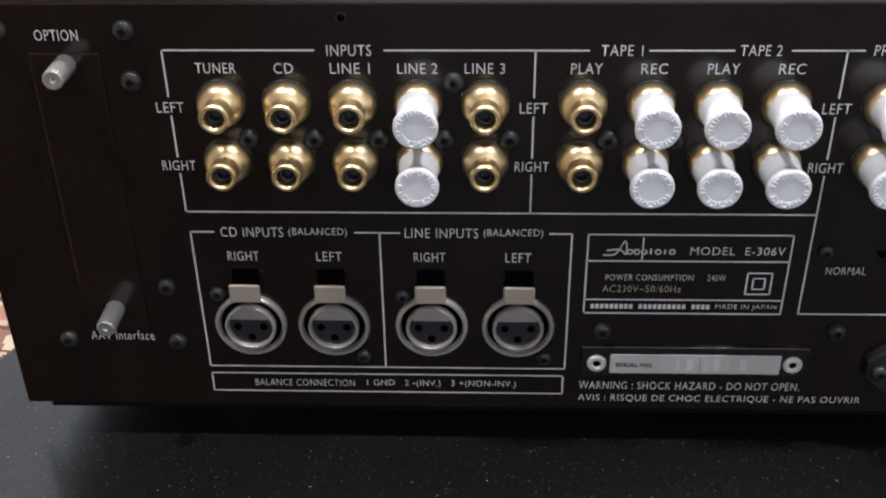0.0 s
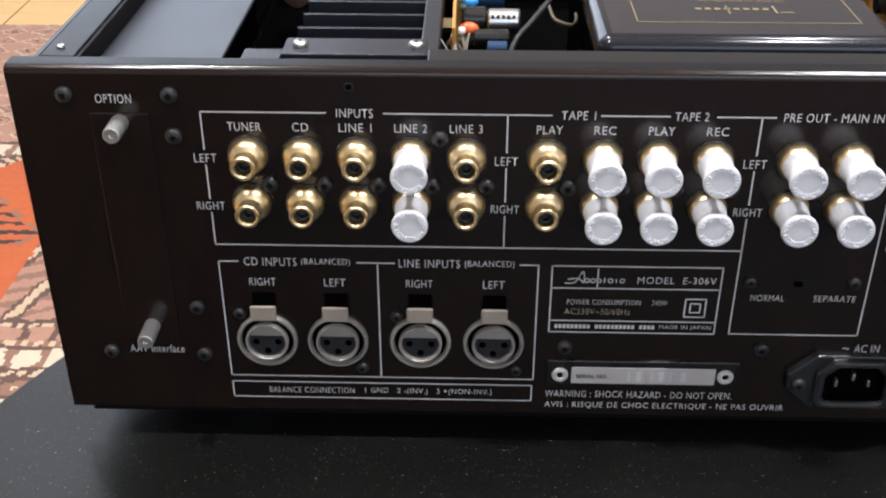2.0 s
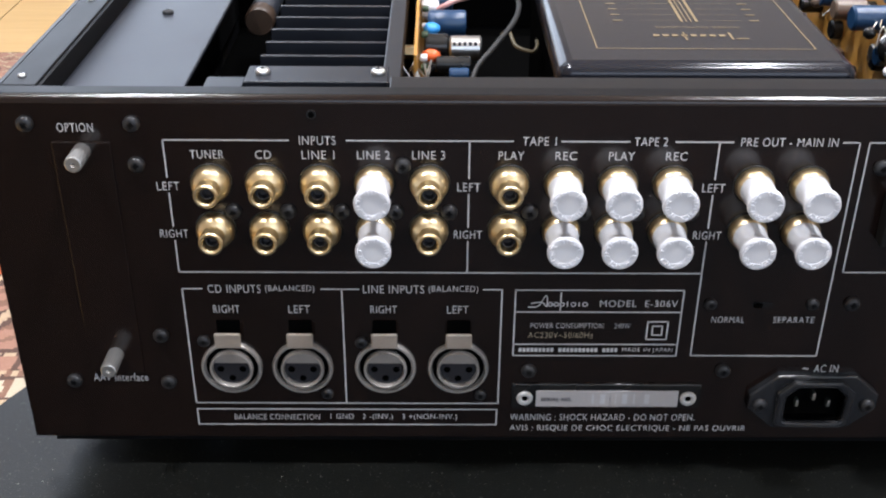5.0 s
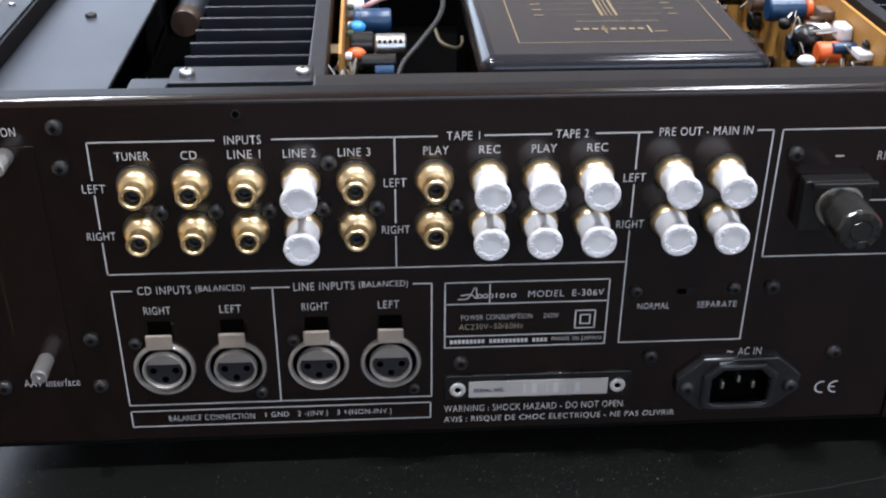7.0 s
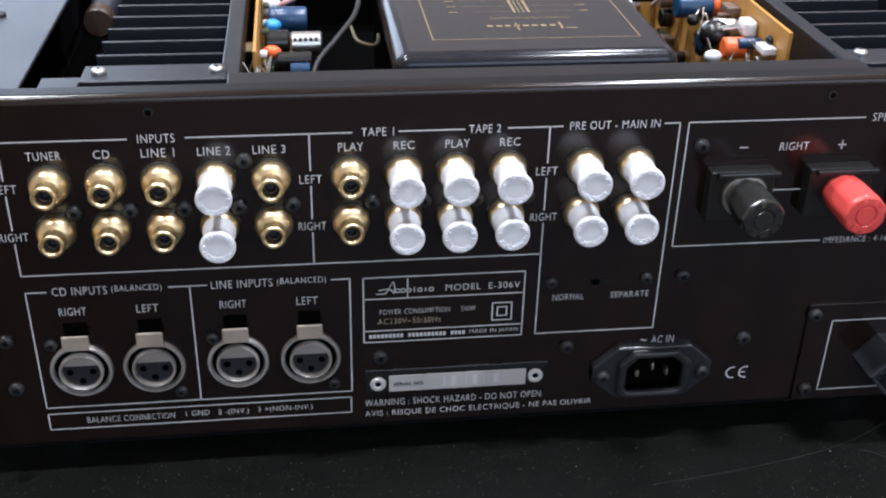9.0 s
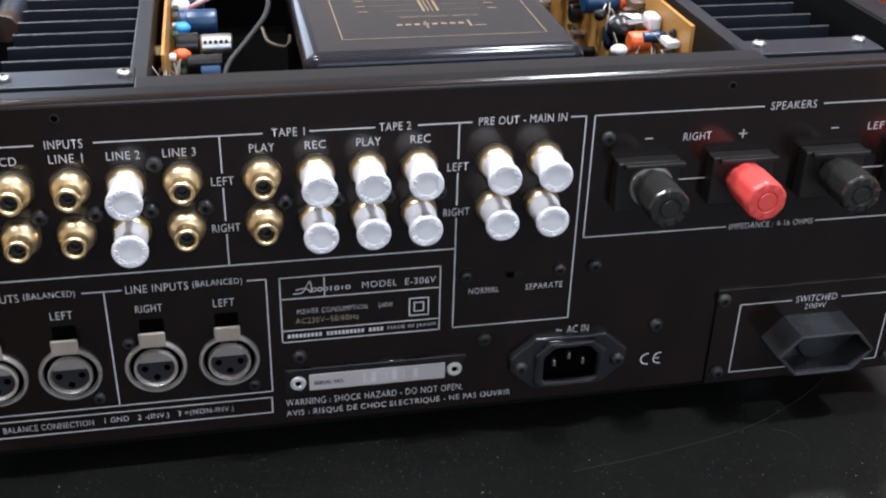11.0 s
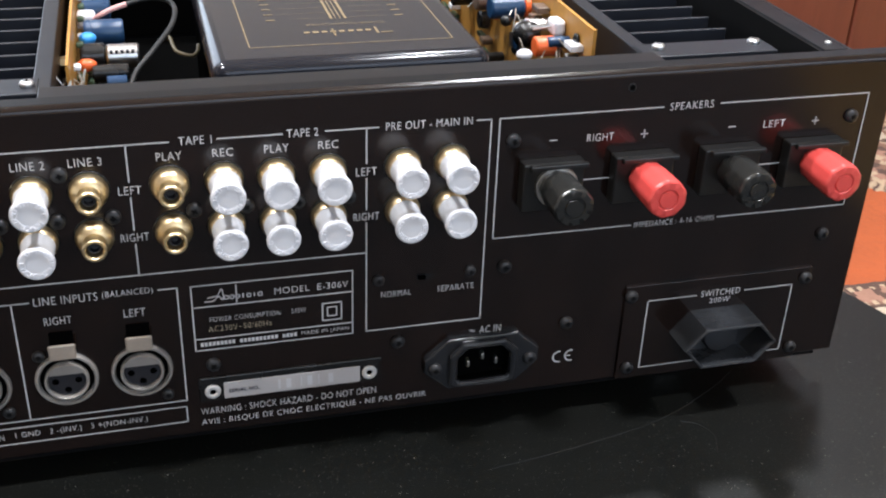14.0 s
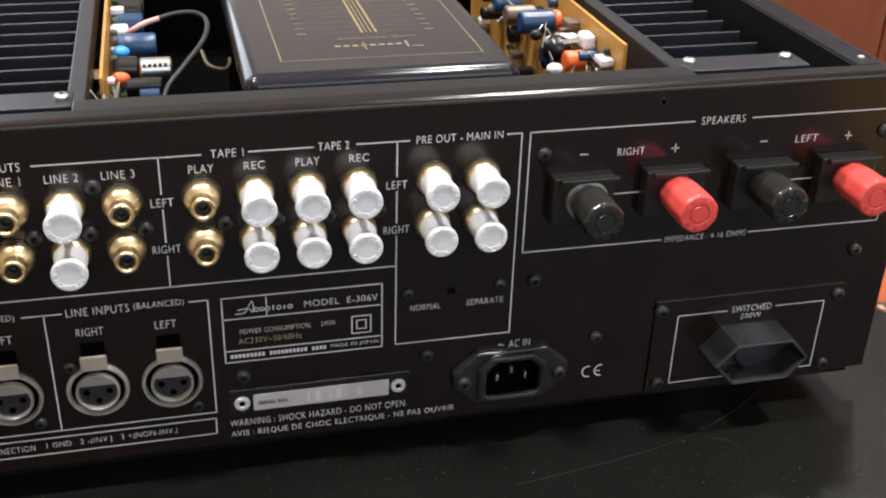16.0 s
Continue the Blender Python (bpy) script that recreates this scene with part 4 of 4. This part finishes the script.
blob("capacitor", pr, (0.1145, 0.109, 0.135), (0.0068, 0.0066, 0.0066), BLACKP, "black round capacitor")
drum("capacitor", pr, 0.113, 0.0945, 0.134, 0.0046, 0.0098, ORANGE, "orange capacitor")
blob("ceramic_capacitor", pr, (0.1035, 0.0805, 0.1355), (0.0038, 0.003, 0.0026), WHITEP)
for k in range(2):
    part("wire_lead", tube([(0.114, 0.1 + 0.003 * k, 0.1405), (0.123, 0.0995 + 0.003 * k, 0.1415)], 0.0006, 6), STEEL, pr)
part("connector", box(0.1225, 0.1286, 0.096, 0.106, 0.1375, 0.1445, 0.0015), WHITEP, pr, "white wire connector")
blob("ceramic_capacitor", pr, (0.1278, 0.0815, 0.141), (0.0014, 0.0028, 0.0028), BLACKP)
for k in range(14):
    x, y = 0.105 + rng.random() * 0.02, 0.08 + rng.random() * 0.11
    z = 0.128 + rng.random() * 0.01
    part("wire_lead", tube(curve_points([(x, y, z), (x + 0.004 * rng.uniform(-1, 1), y + 0.003, z + 0.004), (x + 0.008 * rng.uniform(-1, 1), y + 0.006 * rng.uniform(-1, 1), z - 0.004)], 4), 0.00032, 5), NICKEL, pr)
for k in range(8):
    blob("ceramic_capacitor", pr, (0.104 + rng.random() * 0.02, 0.115 + 0.012 * k, 0.131 + rng.random() * 0.006), (0.003, 0.0025, 0.0028), (WHITEP, BLACKP, BROWN, ORANGE)[k % 4])
for k in range(5):
    drum("capacitor", pr, 0.106, 0.165 + 0.021 * k, 0.135, 0.0048, 0.015, (BROWN, BLUE, BLACKP)[k % 3])

for board, x0, s, y0 in ((pl, -0.0855, 1, 0.17), (pr, 0.1288, -1, 0.075)):
    for k in range(46):
        y, z, r = y0 + rng.random() * (0.31 - y0 - 0.01), 0.09 + rng.random() * 0.055, 0.002 + rng.random() * 0.003
        l = 0.004 + rng.random() * 0.009
        kind = k % 6
        mat = (BLACKP, BROWN, GREEN, BLUE, STEEL, WHITEP)[kind]
        if kind in (0, 3, 4):
            drum("capacitor", board, x0 if s > 0 else x0 - l, y, z, r, l, mat)
        elif kind == 2:
            part("resistor", box(*sorted((x0, x0 + s * 0.003)), y - 0.005, y + 0.005, z - 0.0014, z + 0.0014, 0.0006), mat, board)
        else:
            part("transistor", box(*sorted((x0, x0 + s * 0.006)), y - r, y + r, z - 0.0015, z + 0.0015, 0.0005), mat, board)

# power transformer under its black lid; the shade on the case sides is in their colour
tf = part("transformer_case", box(-0.031, 0.075, 0.054, 0.205, 0.052, 0.142), SHADE_BLACK, amp, "black power transformer case with gold printing")
part("lid", box(-0.034, 0.078, 0.0475, 0.21, 0.136, 0.15, 0.0058, 5), GLOSS, tf, "glossy black rounded lid", smooth=50)
LIDZ = 0.15015


def on_lid(x0, x1, y0, y1):
    """A flat gold mark on the lid."""
    bm = bmesh.new()
    bm.faces.new([bm.verts.new((x, y, LIDZ)) for x, y in ((x0, y0), (x1, y0), (x1, y1), (x0, y1))])
    part("gold_line", bm, GOLDPRINT, tf)


G = 0.00025
for x0, x1, y0, y1 in ((-0.0175, 0.066, 0.0655, 0.0655), (-0.0175, 0.066, 0.19, 0.19), (-0.0175, -0.0175, 0.0655, 0.19), (0.066, 0.066, 0.0655, 0.19)):
    on_lid(x0 - G, x1 + G, y0 - G, y1 + G)
for k in range(8):
    on_lid(0.0065 + 0.0037 * k, 0.0089 + 0.0037 * k, 0.0801, 0.0824)
on_lid(0.0185, 0.0193, 0.0755, 0.085)
on_lid(0.0385, 0.0435, 0.0772, 0.0782)
on_lid(0.0365, 0.0375, 0.0765, 0.085)
word = lettering("POWER TRANSFORMER", 0, 0.0335, 0, 0.0024, tf, GOLDPRINT, y=0, weight=0.0)
word.data.transform(Matrix(((-1, 0, 0, 0.0425), (0, 0, -1, 0.0925), (0, 1, 0, LIDZ), (0, 0, 0, 1))))
for k, x in enumerate((0.0205, 0.0228, 0.0247, 0.0266)):
    on_lid(x, x + (0.0012 if k in (0, 3) else 0.0005), 0.0985, 0.167)
for k in range(9):
    y = 0.1 + 0.0076 * k
    on_lid(-0.001, 0.0198, y, y + 0.0002) if k % 3 else on_lid(0.004, 0.0198, y, y + 0.0002)
    on_lid(0.029, 0.046, y, y + 0.0002)
    on_lid(-0.007, -0.003, y - 0.0005, y + 0.0005)
    on_lid(0.049, 0.053, y - 0.0005, y + 0.0005)

# wires beside the transformer
part("cable", tube(curve_points([(-0.067, 0.07, 0.122), (-0.063, 0.084, 0.134), (-0.055, 0.096, 0.14), (-0.0455, 0.118, 0.144), (-0.0428, 0.138, 0.146), (-0.047, 0.149, 0.147), (-0.056, 0.1495, 0.147), (-0.0645, 0.148, 0.1452)]), 0.0011), CABLE, amp, "black cable looping beside the transformer", smooth=60)
part("cable", tube(curve_points([(-0.078, 0.149, 0.139), (-0.075, 0.1465, 0.1415), (-0.07, 0.147, 0.1438), (-0.0635, 0.1482, 0.1455)]), 0.0012), PINK, amp, "pink and black wire pair", smooth=60)
part("cable", tube(curve_points([(-0.045, 0.1, 0.115), (-0.046, 0.08, 0.122), (-0.04, 0.066, 0.124), (-0.0345, 0.064, 0.128)]), 0.0016), BROWN, amp, "brown wire under the lid", smooth=60)
part("cable", tube(curve_points([(-0.048, 0.165, 0.122), (-0.046, 0.146, 0.13), (-0.044, 0.126, 0.13), (-0.0375, 0.1185, 0.13), (-0.0345, 0.128, 0.129), (-0.0335, 0.142, 0.127)]), 0.0008), OLIVE, amp, "thin olive-brown wire loop beside the transformer", smooth=60)

# ---- white dust caps pushed over the sockets ----
cap_prof = [(0.0056, 0.0042), (0.0058, 0.0046), (0.0057, 0.006), (0.0055, 0.008), (0.0053, 0.0105), (0.0053, 0.0122), (0.0055, 0.0134), (0.0059, 0.0143), (0.0061, 0.0151), (0.0061, 0.0160), (0.0059, 0.0166), (0.0056, 0.0168), (0.0054, 0.0168), (0.0037, 0.0168), (0.00365, 0.01665), (0.0034, 0.01665), (0.0005, 0.01665)]
CAP = mesh_of(lathe(cap_prof, 44), "dust_cap", WHITEP, 40)
MARK = mesh_of(box(-0.00026, 0.00026, -0.01715, -0.0166, 0.0041, 0.0054, 0.00008, 1), "raised_mark", WHITEP)
SHORT = mesh_of(box(-0.0006, 0.0006, -0.01715, -0.0166, 0.0049, 0.0054, 0.00008, 1), "raised_mark", WHITEP)
first = None
for k, (x, z) in enumerate([(RCA[i], z) for i in (3, 6, 7, 8, 9, 10) for z in (LZ, RZ)]):
    turn = Matrix.Rotation(k * 1.3, 4, "Y")
    if first is None:
        first = new("dust_cap")
        first.location = (x, -0.0002, z)
        WHERE[first.name] = Matrix.Translation((x, -0.0002, z))
        tagged(first, "milky white plastic dust cap on a phono socket", "dust cap", "dust caps on the sockets")
        put("cap_body", CAP, first, (x, -0.0002, z))
        for j in range(26):
            if j not in (7, 8, 16, 17):
                put("raised_mark", SHORT if j % 3 == 2 else MARK, first, (x, -0.0002, z), turn=Matrix.Rotation(j * 2 * math.pi / 26, 4, "Y"))
    else:
        copy_thing(first, Matrix.Translation((x, -0.0002, z)) @ turn)

# oak planks of the floor
for k in range(28):
    x = X0 + 0.18 * k
    part("plank", box(x + 0.0008, min(x + 0.1792, X1), Y0, Y1, FLOOR_Z - 0.0119, FLOOR_Z - 0.0115 + 0.0005 * (k % 3)), FLOOR, floor)
